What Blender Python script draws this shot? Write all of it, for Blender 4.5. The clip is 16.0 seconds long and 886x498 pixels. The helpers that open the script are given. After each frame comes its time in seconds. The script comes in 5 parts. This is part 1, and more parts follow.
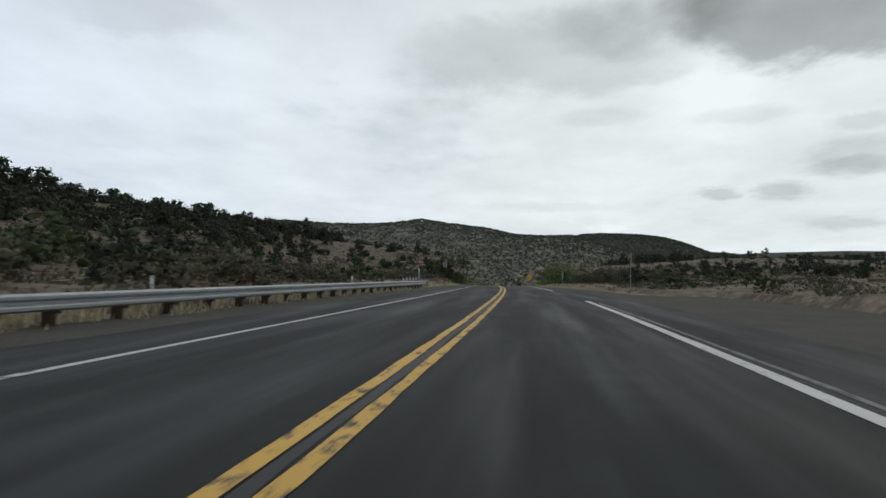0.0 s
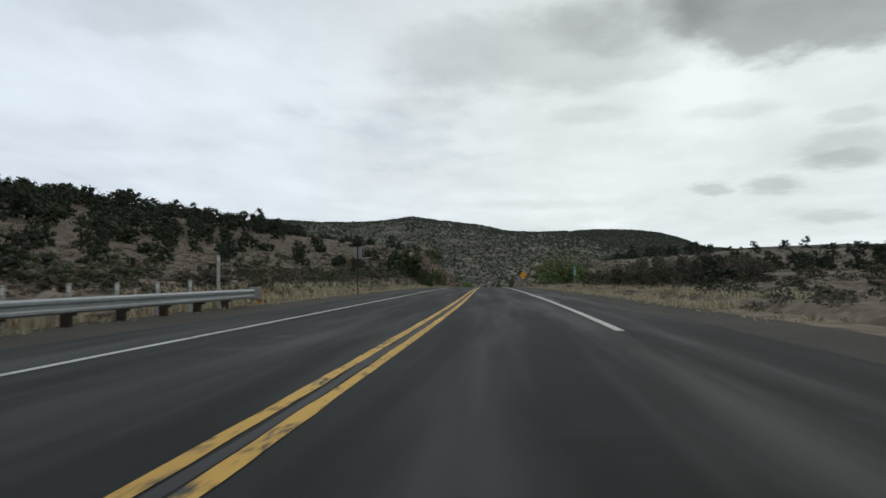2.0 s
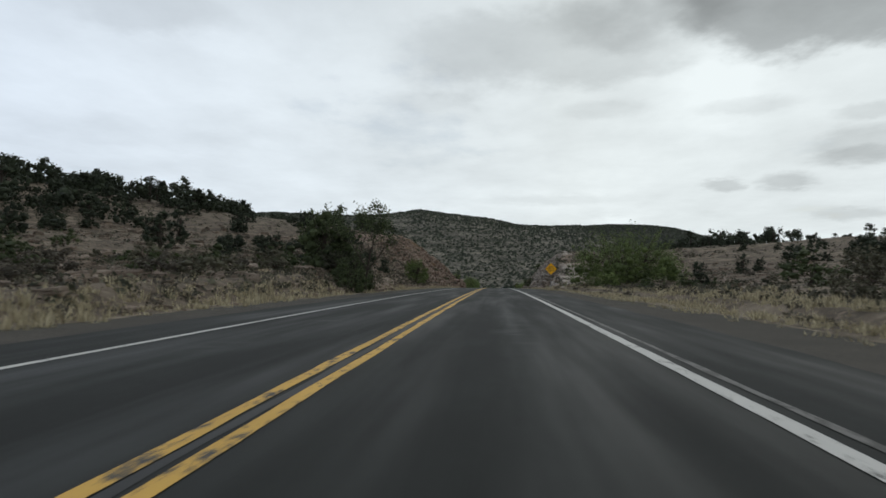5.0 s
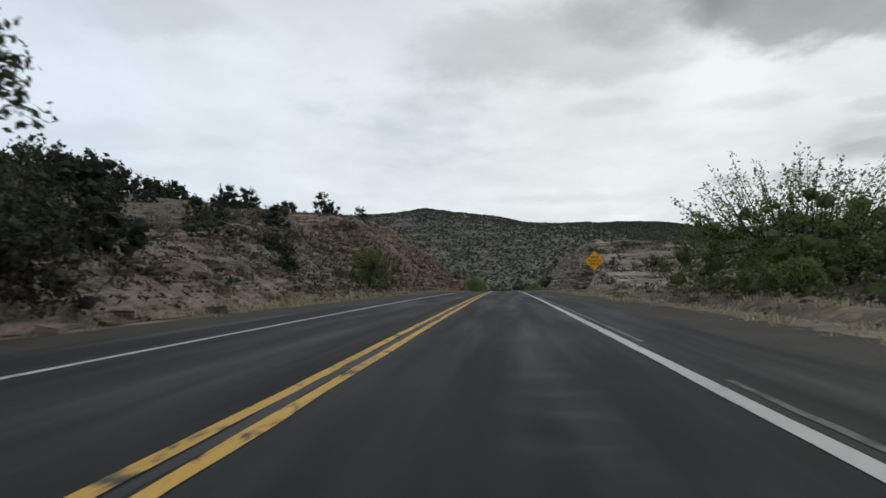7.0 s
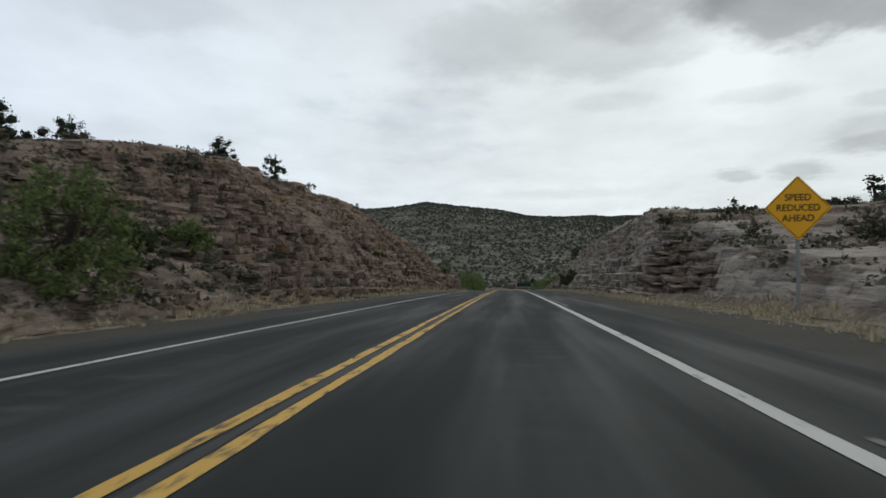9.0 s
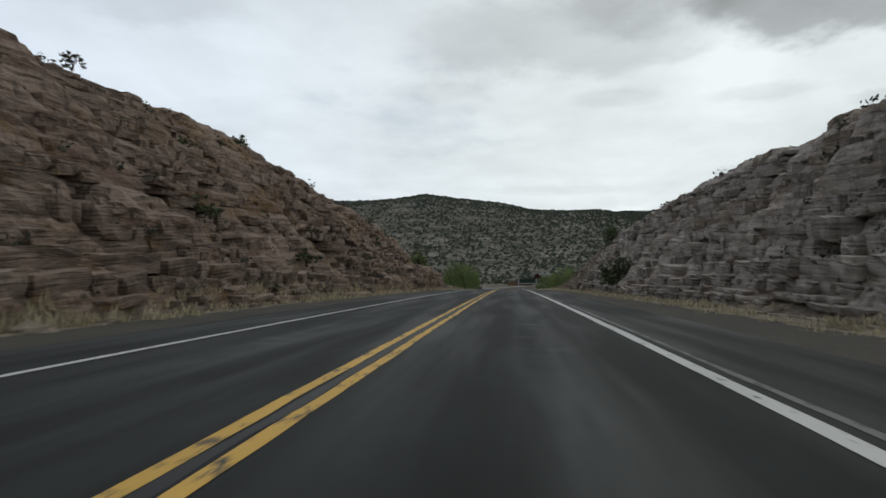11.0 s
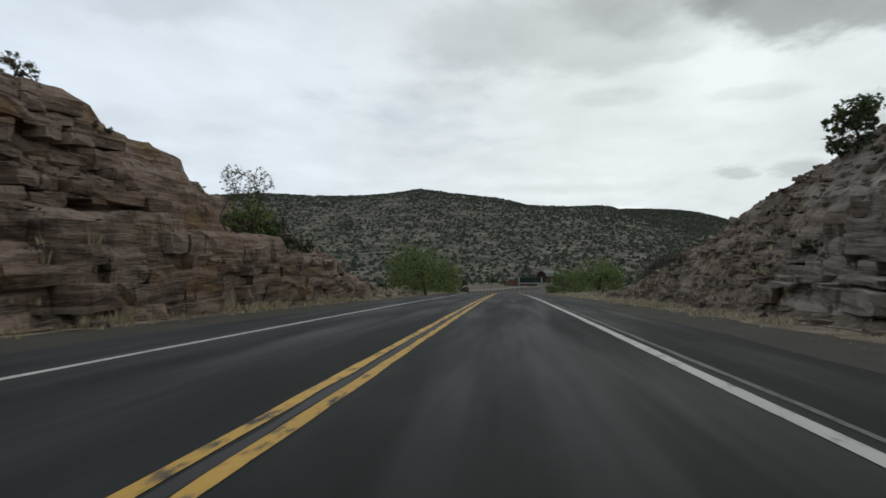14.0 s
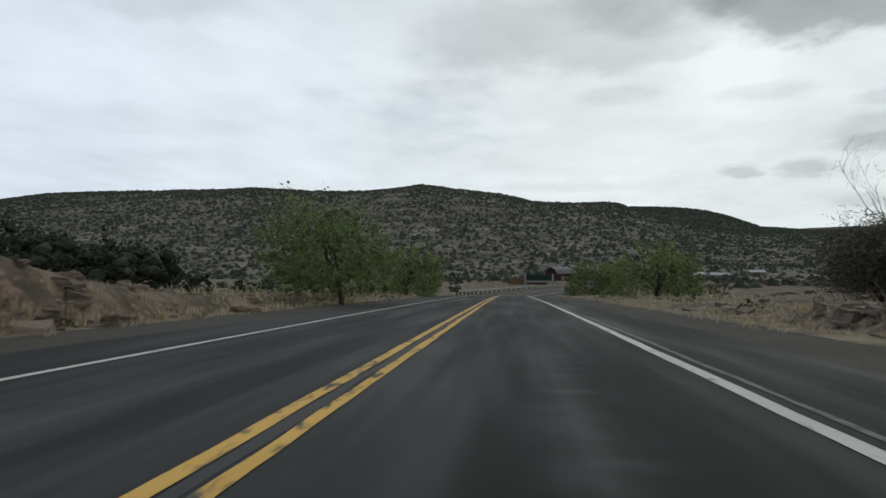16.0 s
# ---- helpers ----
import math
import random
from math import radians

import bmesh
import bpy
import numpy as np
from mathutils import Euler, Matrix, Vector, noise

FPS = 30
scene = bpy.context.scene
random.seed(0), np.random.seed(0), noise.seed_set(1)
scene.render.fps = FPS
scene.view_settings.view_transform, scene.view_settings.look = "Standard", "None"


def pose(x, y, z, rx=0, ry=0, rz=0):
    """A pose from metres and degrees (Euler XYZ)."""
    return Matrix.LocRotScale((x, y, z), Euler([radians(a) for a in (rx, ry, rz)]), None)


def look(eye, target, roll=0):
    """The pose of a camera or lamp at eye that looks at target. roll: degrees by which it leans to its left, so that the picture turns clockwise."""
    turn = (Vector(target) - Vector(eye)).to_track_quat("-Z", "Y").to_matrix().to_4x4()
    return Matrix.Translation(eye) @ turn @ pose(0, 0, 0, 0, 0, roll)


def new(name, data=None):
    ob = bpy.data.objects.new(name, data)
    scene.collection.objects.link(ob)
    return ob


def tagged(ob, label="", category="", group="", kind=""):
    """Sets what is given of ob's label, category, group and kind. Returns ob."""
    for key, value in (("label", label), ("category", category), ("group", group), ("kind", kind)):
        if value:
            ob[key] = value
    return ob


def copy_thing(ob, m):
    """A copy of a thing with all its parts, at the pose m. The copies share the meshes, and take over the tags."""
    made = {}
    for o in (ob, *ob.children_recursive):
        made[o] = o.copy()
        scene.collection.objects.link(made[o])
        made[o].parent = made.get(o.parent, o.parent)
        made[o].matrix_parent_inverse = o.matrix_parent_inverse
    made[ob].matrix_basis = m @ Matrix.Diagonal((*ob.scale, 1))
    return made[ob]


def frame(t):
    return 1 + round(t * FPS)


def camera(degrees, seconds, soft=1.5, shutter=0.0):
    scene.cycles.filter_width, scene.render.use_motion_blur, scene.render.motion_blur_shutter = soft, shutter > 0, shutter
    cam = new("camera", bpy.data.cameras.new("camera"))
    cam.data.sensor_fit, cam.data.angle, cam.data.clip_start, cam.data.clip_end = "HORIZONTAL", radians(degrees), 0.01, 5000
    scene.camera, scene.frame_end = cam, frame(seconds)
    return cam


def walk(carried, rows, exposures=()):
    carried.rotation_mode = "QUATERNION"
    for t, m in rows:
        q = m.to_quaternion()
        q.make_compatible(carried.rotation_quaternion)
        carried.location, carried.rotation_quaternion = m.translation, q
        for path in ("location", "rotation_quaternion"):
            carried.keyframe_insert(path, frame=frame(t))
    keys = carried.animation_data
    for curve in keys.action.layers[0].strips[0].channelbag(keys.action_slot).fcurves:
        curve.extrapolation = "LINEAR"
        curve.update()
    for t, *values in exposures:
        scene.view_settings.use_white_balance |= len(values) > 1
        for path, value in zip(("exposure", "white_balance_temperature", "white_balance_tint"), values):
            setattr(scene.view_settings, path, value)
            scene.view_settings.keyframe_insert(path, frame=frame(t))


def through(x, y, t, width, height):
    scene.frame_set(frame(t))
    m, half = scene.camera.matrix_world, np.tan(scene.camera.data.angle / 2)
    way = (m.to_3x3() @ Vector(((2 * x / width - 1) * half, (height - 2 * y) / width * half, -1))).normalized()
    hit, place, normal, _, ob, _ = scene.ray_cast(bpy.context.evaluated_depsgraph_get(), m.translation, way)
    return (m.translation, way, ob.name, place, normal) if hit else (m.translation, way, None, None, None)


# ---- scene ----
# ---- camera and its drive along the right-hand lane ----
cam = camera(67.8, 16.0, soft=1.6, shutter=0.15)
PATH = [
    (0.0, (-1.059, 5.773, 0.839), (-1.800, 15.744, 0.990), 0.71),
    (0.5, (-0.357, 14.917, 0.627), (-1.277, 24.873, 0.803), -0.13),
    (1.0, (0.195, 24.054, 0.403), (-0.880, 33.995, 0.560), -0.12),
    (1.5, (0.716, 33.166, 0.168), (-0.362, 43.106, 0.337), 0.11),
    (2.0, (1.008, 42.253, -0.079), (0.359, 52.231, 0.054), -0.09),
    (2.5, (1.342, 51.343, -0.338), (0.658, 61.319, -0.237), -0.01),
    (3.0, (1.468, 60.449, -0.610), (0.743, 70.423, -0.537), -0.16),
    (3.5, (1.525, 69.550, -0.893), (0.756, 79.520, -0.828), 0.33),
    (4.0, (1.657, 78.638, -1.189), (0.882, 88.608, -1.125), 0.21),
    (6.5, (1.717, 124.239, -2.853), (0.809, 134.197, -2.791), -0.09),
    (7.0, (1.767, 133.513, -3.228), (0.839, 143.469, -3.161), -0.62),
    (7.5, (1.733, 142.935, -3.623), (0.790, 152.890, -3.581), -0.30),
    (8.0, (1.786, 152.501, -4.037), (0.811, 162.453, -4.000), -0.83),
    (8.5, (1.773, 162.178, -4.469), (0.798, 172.130, -4.445), -0.88),
    (11.0, (1.621, 210.601, -6.837), (0.622, 220.550, -6.917), -0.28),
    (11.5, (1.556, 220.281, -7.352), (0.586, 230.233, -7.435), -0.09),
    (12.0, (1.517, 229.920, -7.878), (0.534, 239.871, -7.994), 0.00),
    (12.5, (1.525, 239.486, -8.413), (0.544, 249.437, -8.520), -0.07),
    (13.0, (1.569, 248.935, -8.955), (0.600, 258.886, -9.113), 0.09),
    (13.5, (1.579, 258.186, -9.499), (0.612, 268.139, -9.566), -0.21),
    (14.0, (1.564, 267.187, -10.039), (0.600, 277.140, -10.138), -0.09),
    (14.5, (1.556, 275.928, -10.576), (0.562, 285.878, -10.663), 0.04),
    (15.0, (1.486, 284.563, -11.116), (0.470, 294.509, -11.288), -0.25),
    (15.5, (1.553, 293.185, -11.667), (0.557, 303.134, -11.802), -0.38),
    (16.0, (1.506, 301.800, -12.229), (0.486, 311.747, -12.358), 0.16),
]
walk(cam, [(t, look(eye, target, roll)) for t, eye, target, roll in PATH])

# ---- the lie of the land: y runs along the road, u is the distance to the right of the yellow lines ----


def np_interp(v, table):
    return np.interp(v, [a for a, b in table], [b for a, b in table])


def road_z(y):
    y = np.asarray(y, float)
    near = -0.02166 * y - 0.0000731 * y * y
    edge = 400.0
    far = (-0.02166 * edge - 0.0000731 * edge * edge) - 0.0801 * 45 * (1 - np.exp(-np.maximum(0, y - edge) / 45))
    return np.where(y < edge, near, far)


def road_x(y):
    y = np.asarray(y, float)
    return -0.00047 * np.maximum(0, 75.9 - y) ** 2 + np.maximum(0, y - 385) ** 2 / 300.0


def hash01(i, j, seed):
    i = np.asarray(i).astype(np.int64)
    j = np.asarray(j).astype(np.int64)
    n = (i * 374761393 + j * 668265263 + seed * 974634777) & 0x7FFFFFFF
    n = ((n ^ (n >> 13)) * 1274126177) & 0x7FFFFFFF
    n = n ^ (n >> 16)
    return (n % 100003) / 100003.0


def vnoise(x, y, seed=0):
    """Smooth value noise from -1 to 1, one cell per unit."""
    x, y = np.asarray(x, float), np.asarray(y, float)
    i, j = np.floor(x), np.floor(y)
    a, b = x - i, y - j
    a, b = a * a * (3 - 2 * a), b * b * (3 - 2 * b)
    lo = hash01(i, j, seed) * (1 - a) + hash01(i + 1, j, seed) * a
    hi = hash01(i, j + 1, seed) * (1 - a) + hash01(i + 1, j + 1, seed) * a
    return (lo * (1 - b) + hi * b) * 2 - 1


def fbm(x, y, seed=0, octaves=3):
    total, size = 0, 1.0
    for k in range(octaves):
        total = total + size * vnoise(np.asarray(x) * 2 ** k, np.asarray(y) * 2 ** k, seed + k)
        size *= 0.5
    return total


def ease(a, b, v):
    t = np.clip((np.asarray(v, float) - a) / (b - a), 0, 1)
    return t * t * (3 - 2 * t)


LEFT_CREST = [(-60, .5), (100, .5), (140, 1.2), (160, 2.5), (173, 3.8), (178, 4.4), (185, 5.5), (195, 6.8), (206, 8.0), (220, 9.6), (230, 10.2), (240, 11.0), (250, 11.7),
              (260, 11.7), (270, 10.5), (280, 9.1), (284, 8.5), (288, 7.8), (291, 7.4), (295.5, 6.2), (297.5, 5.1), (300, 4.4), (304, 3.9), (307, 3.7), (309.6, 3.4), (311, 2.9), (313, 2.0), (317, 1.0), (324, .5), (345, .2), (420, .1)]
LEFT_FAR = [(-60, 12), (60, 14.5), (130, 18), (175, 19), (200, 20.3), (245, 21), (290, 19), (310, 12), (322, 5.5), (336, 3), (360, 1.5), (420, 0)]
RIGHT_CREST = [(-60, .3), (150, .3), (178, .5), (190, 1.0), (200, 2.2), (210, 3.8), (222, 5.5), (236, 7.4), (251, 8.0), (262, 8.2), (270, 8.0), (278, 7.6),
               (285, 7.3), (292, 6.3), (298, 4.9), (300.4, 4.1), (303.6, 3.1), (306.3, 2.6), (308, 2.0), (311.5, 1.2), (316, .7), (324, .2), (420, .1)]
RIGHT_FAR = [(-60, 2), (60, 3), (120, 5.5), (180, 8), (235, 11), (280, 14), (300, 14), (315, 9), (335, 4), (370, 0.5), (420, -1)]
RIDGE = [(-1600, 70), (-1180, 74), (-1040, 88), (-900, 91), (-760, 93), (-630, 94), (-550, 97), (-425, 90), (-310, 89), (-250, 94), (-187, 102), (-126, 93), (-28, 83),
         (54, 67), (113, 64), (195, 66), (225, 63), (250, 52), (290, 40), (343, 30), (391, 22), (446, 13), (515, 10), (625, 12), (750, 15), (1100, 20), (1700, 20)]
# a farther mesa, by its world x
MESA = [(0, 40), (200, 60), (400, 118), (477, 122), (640, 119), (740, 108), (800, 92), (849, 72), (895, 46), (1150, 32), (1537, 58), (2600, 60)]


def left_run(y):
    """How far the left bank runs back for each metre that it rises: a gentle bank first, then the steep cut."""
    return 0.98 + 1.0 * (1 - ease(183, 212, y))


def left_setback(h, y):
    """How far the left rock face lies back at height h above the road: a slope, with an upright ledge at its foot towards the end."""
    ledge = ease(276, 284, y) * (1 - ease(304, 310, y))
    plain = h * 0.98
    stepped = np.where(h < 2.2, 0.15 * h, np.minimum(0.35 + (h - 2.2) * 4.0, plain * 0.86 + 0.3))
    return plain * (1 - ledge) + stepped * ledge


HS = np.linspace(0, 20, 161)


def face_height(side, dist, y):
    """Height of the cut face at a distance behind its foot."""
    dist, y = np.broadcast_arrays(np.asarray(dist, float), np.asarray(y, float))
    if side > 0:
        return np.maximum(0, dist) * 1.25
    plain = np.maximum(0, dist) / left_run(y)
    ledge = ease(276, 284, y) * (1 - ease(304, 310, y))
    stepped = np.interp(dist, np.maximum.accumulate(left_setback(HS, 292.0)), HS)
    return plain * (1 - ledge) + np.maximum(0, stepped) * ledge


FOOT = {-1: 8.0, 1: 9.4}


def crest_start(side, y):
    """Distance from the road's middle at which the cut face ends and the hillside begins."""
    return FOOT[side] + np_interp(y, LEFT_CREST if side < 0 else RIGHT_CREST) * (left_run(y) if side < 0 else 0.8)


def hillside(side, u, y):
    """Height above the road of the natural slope behind the cut."""
    foot = FOOT[side]
    crest = np_interp(y, LEFT_CREST if side < 0 else RIGHT_CREST)
    far = np_interp(y, LEFT_FAR if side < 0 else RIGHT_FAR)
    start = crest_start(side, y)
    w = np.clip((u - start) / np.maximum(1, (92 if side < 0 else 85) - start), 0, 1)
    if side < 0:
        late = ease(185, 235, y)
        climb = w ** 2.1 * (1 - late) + w * late
    else:
        climb = w ** 1.25
    natural = crest + (far - crest) * climb + 0.5 * fbm(u / 14, y / 14, 5 if side < 0 else 9) * np.clip((u - foot) / 12, 0, 1)
    return natural


def side_height(side, u, y):
    """Height above the road at distance u from its middle, on one side."""
    return np.minimum(face_height(side, u - FOOT[side], y), hillside(side, u, y))


def ground_height(u, y):
    """World height of the natural ground at (u, y)."""
    u, y = np.broadcast_arrays(np.asarray(u, float), np.asarray(y, float))
    h = np.where(u < 0, side_height(-1, -u, y), side_height(1, u, y))
    inside = ((u > -7.2) & (u < 8.0)) | ((u > 0) & (u < 12.4) & (y > 20) & (y < 45))
    verge = -0.05 + 0.05 * fbm(u / 2.5, y / 2.5, 3)
    h = np.where(inside, -0.12, h + np.where(h < 1.0, verge, 0))
    z = road_z(y) + h
    plain = -27.5 + 1.0 * fbm(u / 60, y / 60, 21)
    z = z * (1 - ease(468, 580, y)) + plain * ease(468, 580, y)
    base = np_interp(u * 1426.0 / np.maximum(y - 274.0, 250.0), RIDGE)
    rise = ease(0, 1, (y - 520) / 1180.0)
    folds = 1 + 0.10 * fbm(u / 170 + 7, y / 420, 31) * np.clip((1500 - y) / 700, 0, 1)
    z = z + (base + 24.0) * rise * np.where(y > 520, folds, 1) * np.where(y > 1700, 1 - 0.6 * ease(1700, 2500, y), 1)
    far = -25 + (np_interp(u, MESA) + 25) * ease(2150, 3000, y)
    return np.where((y > 1900) & (u > 0), np.maximum(z, far), z)


def place(u, y, sink=0.0):
    return Vector((float(u + road_x(y)), float(y), float(ground_height(u, y)) - sink))


# ---- world and light: a broken overcast, brightest low over the horizon ----
world = bpy.data.worlds.new("overcast_sky")
scene.world = world
world.use_nodes = True
wt = world.node_tree
wt.nodes.clear()


def wnode(kind, **sets):
    n = wt.nodes.new(kind)
    for key, value in sets.items():
        n.inputs[key].default_value = value
    return n


def wmath(op, a, b=None, c=None, clamp=False):
    n = wt.nodes.new("ShaderNodeMath")
    n.operation, n.use_clamp = op, clamp
    for k, v in enumerate((a, b, c)):
        if v is None:
            continue
        if isinstance(v, (int, float)):
            n.inputs[k].default_value = v
        else:
            wt.links.new(v, n.inputs[k])
    return n.outputs[0]


def wlink(a, b):
    wt.links.new(a, b)


SUN_ELEVATION, SUN_TURN = radians(48), radians(25)
sky = wt.nodes.new("ShaderNodeTexSky")
sky.sky_type, sky.sun_disc = "NISHITA", False
sky.sun_elevation, sky.sun_rotation = SUN_ELEVATION, SUN_TURN
coord = wt.nodes.new("ShaderNodeTexCoord")
split = wt.nodes.new("ShaderNodeSeparateXYZ")
wlink(coord.outputs["Generated"], split.inputs[0])
dx, dy, dz = split.outputs
azimuth = wmath("MULTIPLY", wmath("ARCTAN2", dx, dy), 57.2958)
height = wmath("MULTIPLY", wmath("ARCSINE", dz), 57.2958)
lift = wmath("MAXIMUM", wmath("ADD", dz, 0.14), 0.05)
flat = wt.nodes.new("ShaderNodeCombineXYZ")
wlink(wmath("DIVIDE", dx, lift), flat.inputs[0])
wlink(wmath("DIVIDE", dy, lift), flat.inputs[1])


def cloud_noise(scale, detail, rough, offset):
    mapping = wt.nodes.new("ShaderNodeMapping")
    mapping.inputs["Location"].default_value = offset
    mapping.inputs["Scale"].default_value = (1.0, 0.75, 1.0)
    wlink(flat.outputs[0], mapping.inputs[0])
    n = wnode("ShaderNodeTexNoise", Scale=scale, Detail=detail, Roughness=rough)
    wlink(mapping.outputs[0], n.inputs["Vector"])
    return n.outputs["Fac"]


big = cloud_noise(0.9, 3.0, 0.5, (3.1, 1.7, 0.0))
small = cloud_noise(3.0, 7.0, 0.62, (0.4, 5.2, 0.0))
warp_a = wmath("MULTIPLY", wmath("SUBTRACT", cloud_noise(2.2, 4.0, 0.6, (9.0, 2.0, 0.0)), 0.5), 14.0)
warp_b = wmath("MULTIPLY", wmath("SUBTRACT", cloud_noise(2.4, 5.0, 0.6, (1.0, 12.0, 0.0)), 0.5), 9.0)


fray_a = wmath("MULTIPLY", wmath("SUBTRACT", cloud_noise(9.0, 5.0, 0.65, (4.0, 7.0, 0.0)), 0.5), 5.0)
fray_b = wmath("MULTIPLY", wmath("SUBTRACT", cloud_noise(8.0, 5.0, 0.65, (2.0, 3.0, 0.0)), 0.5), 2.6)


def bank(az, el, wide, tall, edge=0.6):
    """A soft-edged cloud bank round a direction: 1 in its middle, 0 outside."""
    curl = min(1.0, tall / 4.0)
    turn_a, turn_b = (warp_a, warp_b) if tall > 1.5 else (fray_a, fray_b)
    curl = curl if tall > 1.5 else 0.4
    a = wmath("DIVIDE", wmath("SUBTRACT", wmath("ADD", azimuth, wmath("MULTIPLY", turn_a, curl)), az), wide)
    b = wmath("DIVIDE", wmath("SUBTRACT", wmath("ADD", height, wmath("MULTIPLY", turn_b, curl)), el), tall)
    r = wmath("SQRT", wmath("ADD", wmath("MULTIPLY", a, a), wmath("MULTIPLY", b, b)))
    n = wt.nodes.new("ShaderNodeMapRange")
    n.interpolation_type = "SMOOTHSTEP"
    wlink(r, n.inputs["Value"])
    n.inputs["From Min"].default_value, n.inputs["From Max"].default_value = 1.0, 1.0 - edge
    return n.outputs["Result"]


# grey banks (azimuth, elevation, half-width, half-height, darkness)
BANKS = [(27, 19.5, 14, 5.2, .38, .4), (5, 16.8, 16, 4.4, .16, .55), (12, 19.5, 12, 3.0, .12), (-29, 18.5, 9, 2.6, .14), (18.4, 5.5, 2.2, .75, .20), (22.9, 5.6, 2.6, .95, .20), (27.6, 7.2, 3.4, 1.0, .13), (28.2, 10.4, 3.0, .8, .12),
         (27.5, 8.0, 4.5, 2.0, .14), (5, 4.6, 8, .6, .06), (20, 11.6, 5, .9, .10), (-30, 9, 12, 1.6, .05), (27, 3.0, 3.5, .7, .12), (-6, 13.0, 5, 1.2, .06), (9, 12.0, 5, 1.0, .08), (10, 28, 44, 6, .18)]
grey = 0.0
for az, el, wide, tall, depth, *edge in BANKS:
    grey = wmath("ADD", wmath("MULTIPLY", bank(az, el, wide, tall, *edge), depth), grey)
GLEAMS = [(17, 13.8, 7.5, 5.0, .08), (9.8, 2.8, 2.8, .6, .12), (-16, 14, 12, 6, .07), (-2, 9.5, 8, 2.4, .05)]
gleam = 0.0
for az, el, wide, tall, depth in GLEAMS:
    gleam = wmath("ADD", wmath("MULTIPLY", bank(az, el, wide, tall, 0.9), depth), gleam)
overhead = wt.nodes.new("ShaderNodeMapRange")
overhead.interpolation_type = "SMOOTHSTEP"
wlink(height, overhead.inputs["Value"])
for key, value in (("From Min", 14.0), ("From Max", 52.0), ("To Min", 0.0), ("To Max", 0.40)):
    overhead.inputs[key].default_value = value
tone = wmath("SUBTRACT", wmath("ADD", 0.825, gleam), wmath("ADD", grey, overhead.outputs["Result"]))
tone = wmath("ADD", tone, wmath("MULTIPLY", wmath("SUBTRACT", big, 0.5), 0.34))
tone = wmath("ADD", tone, wmath("MULTIPLY", wmath("SUBTRACT", small, 0.5), 0.22))
tone = wmath("MAXIMUM", wmath("MINIMUM", tone, 0.94), 0.17)
cloud = wt.nodes.new("ShaderNodeMix")
cloud.data_type = "RGBA"
cloud.inputs["A"].default_value = (0.84, 0.94, 1.06, 1)
cloud.inputs["B"].default_value = (0.92, 0.992, 1.005, 1)
warm = wt.nodes.new("ShaderNodeMapRange")
wlink(azimuth, warm.inputs["Value"])
warm.inputs["From Min"].default_value, warm.inputs["From Max"].default_value = -42, 6
wlink(warm.outputs["Result"], cloud.inputs["Factor"])
shade = wt.nodes.new("ShaderNodeVectorMath")
shade.operation = "SCALE"
wlink(cloud.outputs["Result"], shade.inputs[0])
wlink(tone, shade.inputs["Scale"])
over = wnode("ShaderNodeBackground", Strength=1.0)
wlink(shade.outputs[0], over.inputs["Color"])
clear = wnode("ShaderNodeBackground", Strength=0.08)
wlink(sky.outputs[0], clear.inputs["Color"])
cover = wt.nodes.new("ShaderNodeMixShader")
gap = wt.nodes.new("ShaderNodeMapRange")
wlink(wmath("ADD", big, wmath("MULTIPLY", small, 0.5)), gap.inputs["Value"])
for key, value in (("From Min", 0.50), ("From Max", 0.62), ("To Min", 0.80), ("To Max", 1.0)):
    gap.inputs[key].default_value = value
wlink(gap.outputs["Result"], cover.inputs["Fac"])
wlink(clear.outputs[0], cover.inputs[1])
wlink(over.outputs[0], cover.inputs[2])
final = wt.nodes.new("ShaderNodeOutputWorld")
wlink(cover.outputs[0], final.inputs["Surface"])

sun = new("sun", bpy.data.lights.new("sun", "SUN"))
sun.data.energy, sun.data.angle, sun.data.color = 0.5, radians(14), (1.0, 0.96, 0.9)
sun.matrix_world = look((0, 0, 60), (-math.sin(SUN_TURN) * math.cos(SUN_ELEVATION), -math.cos(SUN_TURN) * math.cos(SUN_ELEVATION) , 60 - math.sin(SUN_ELEVATION)))

# ---- materials ----


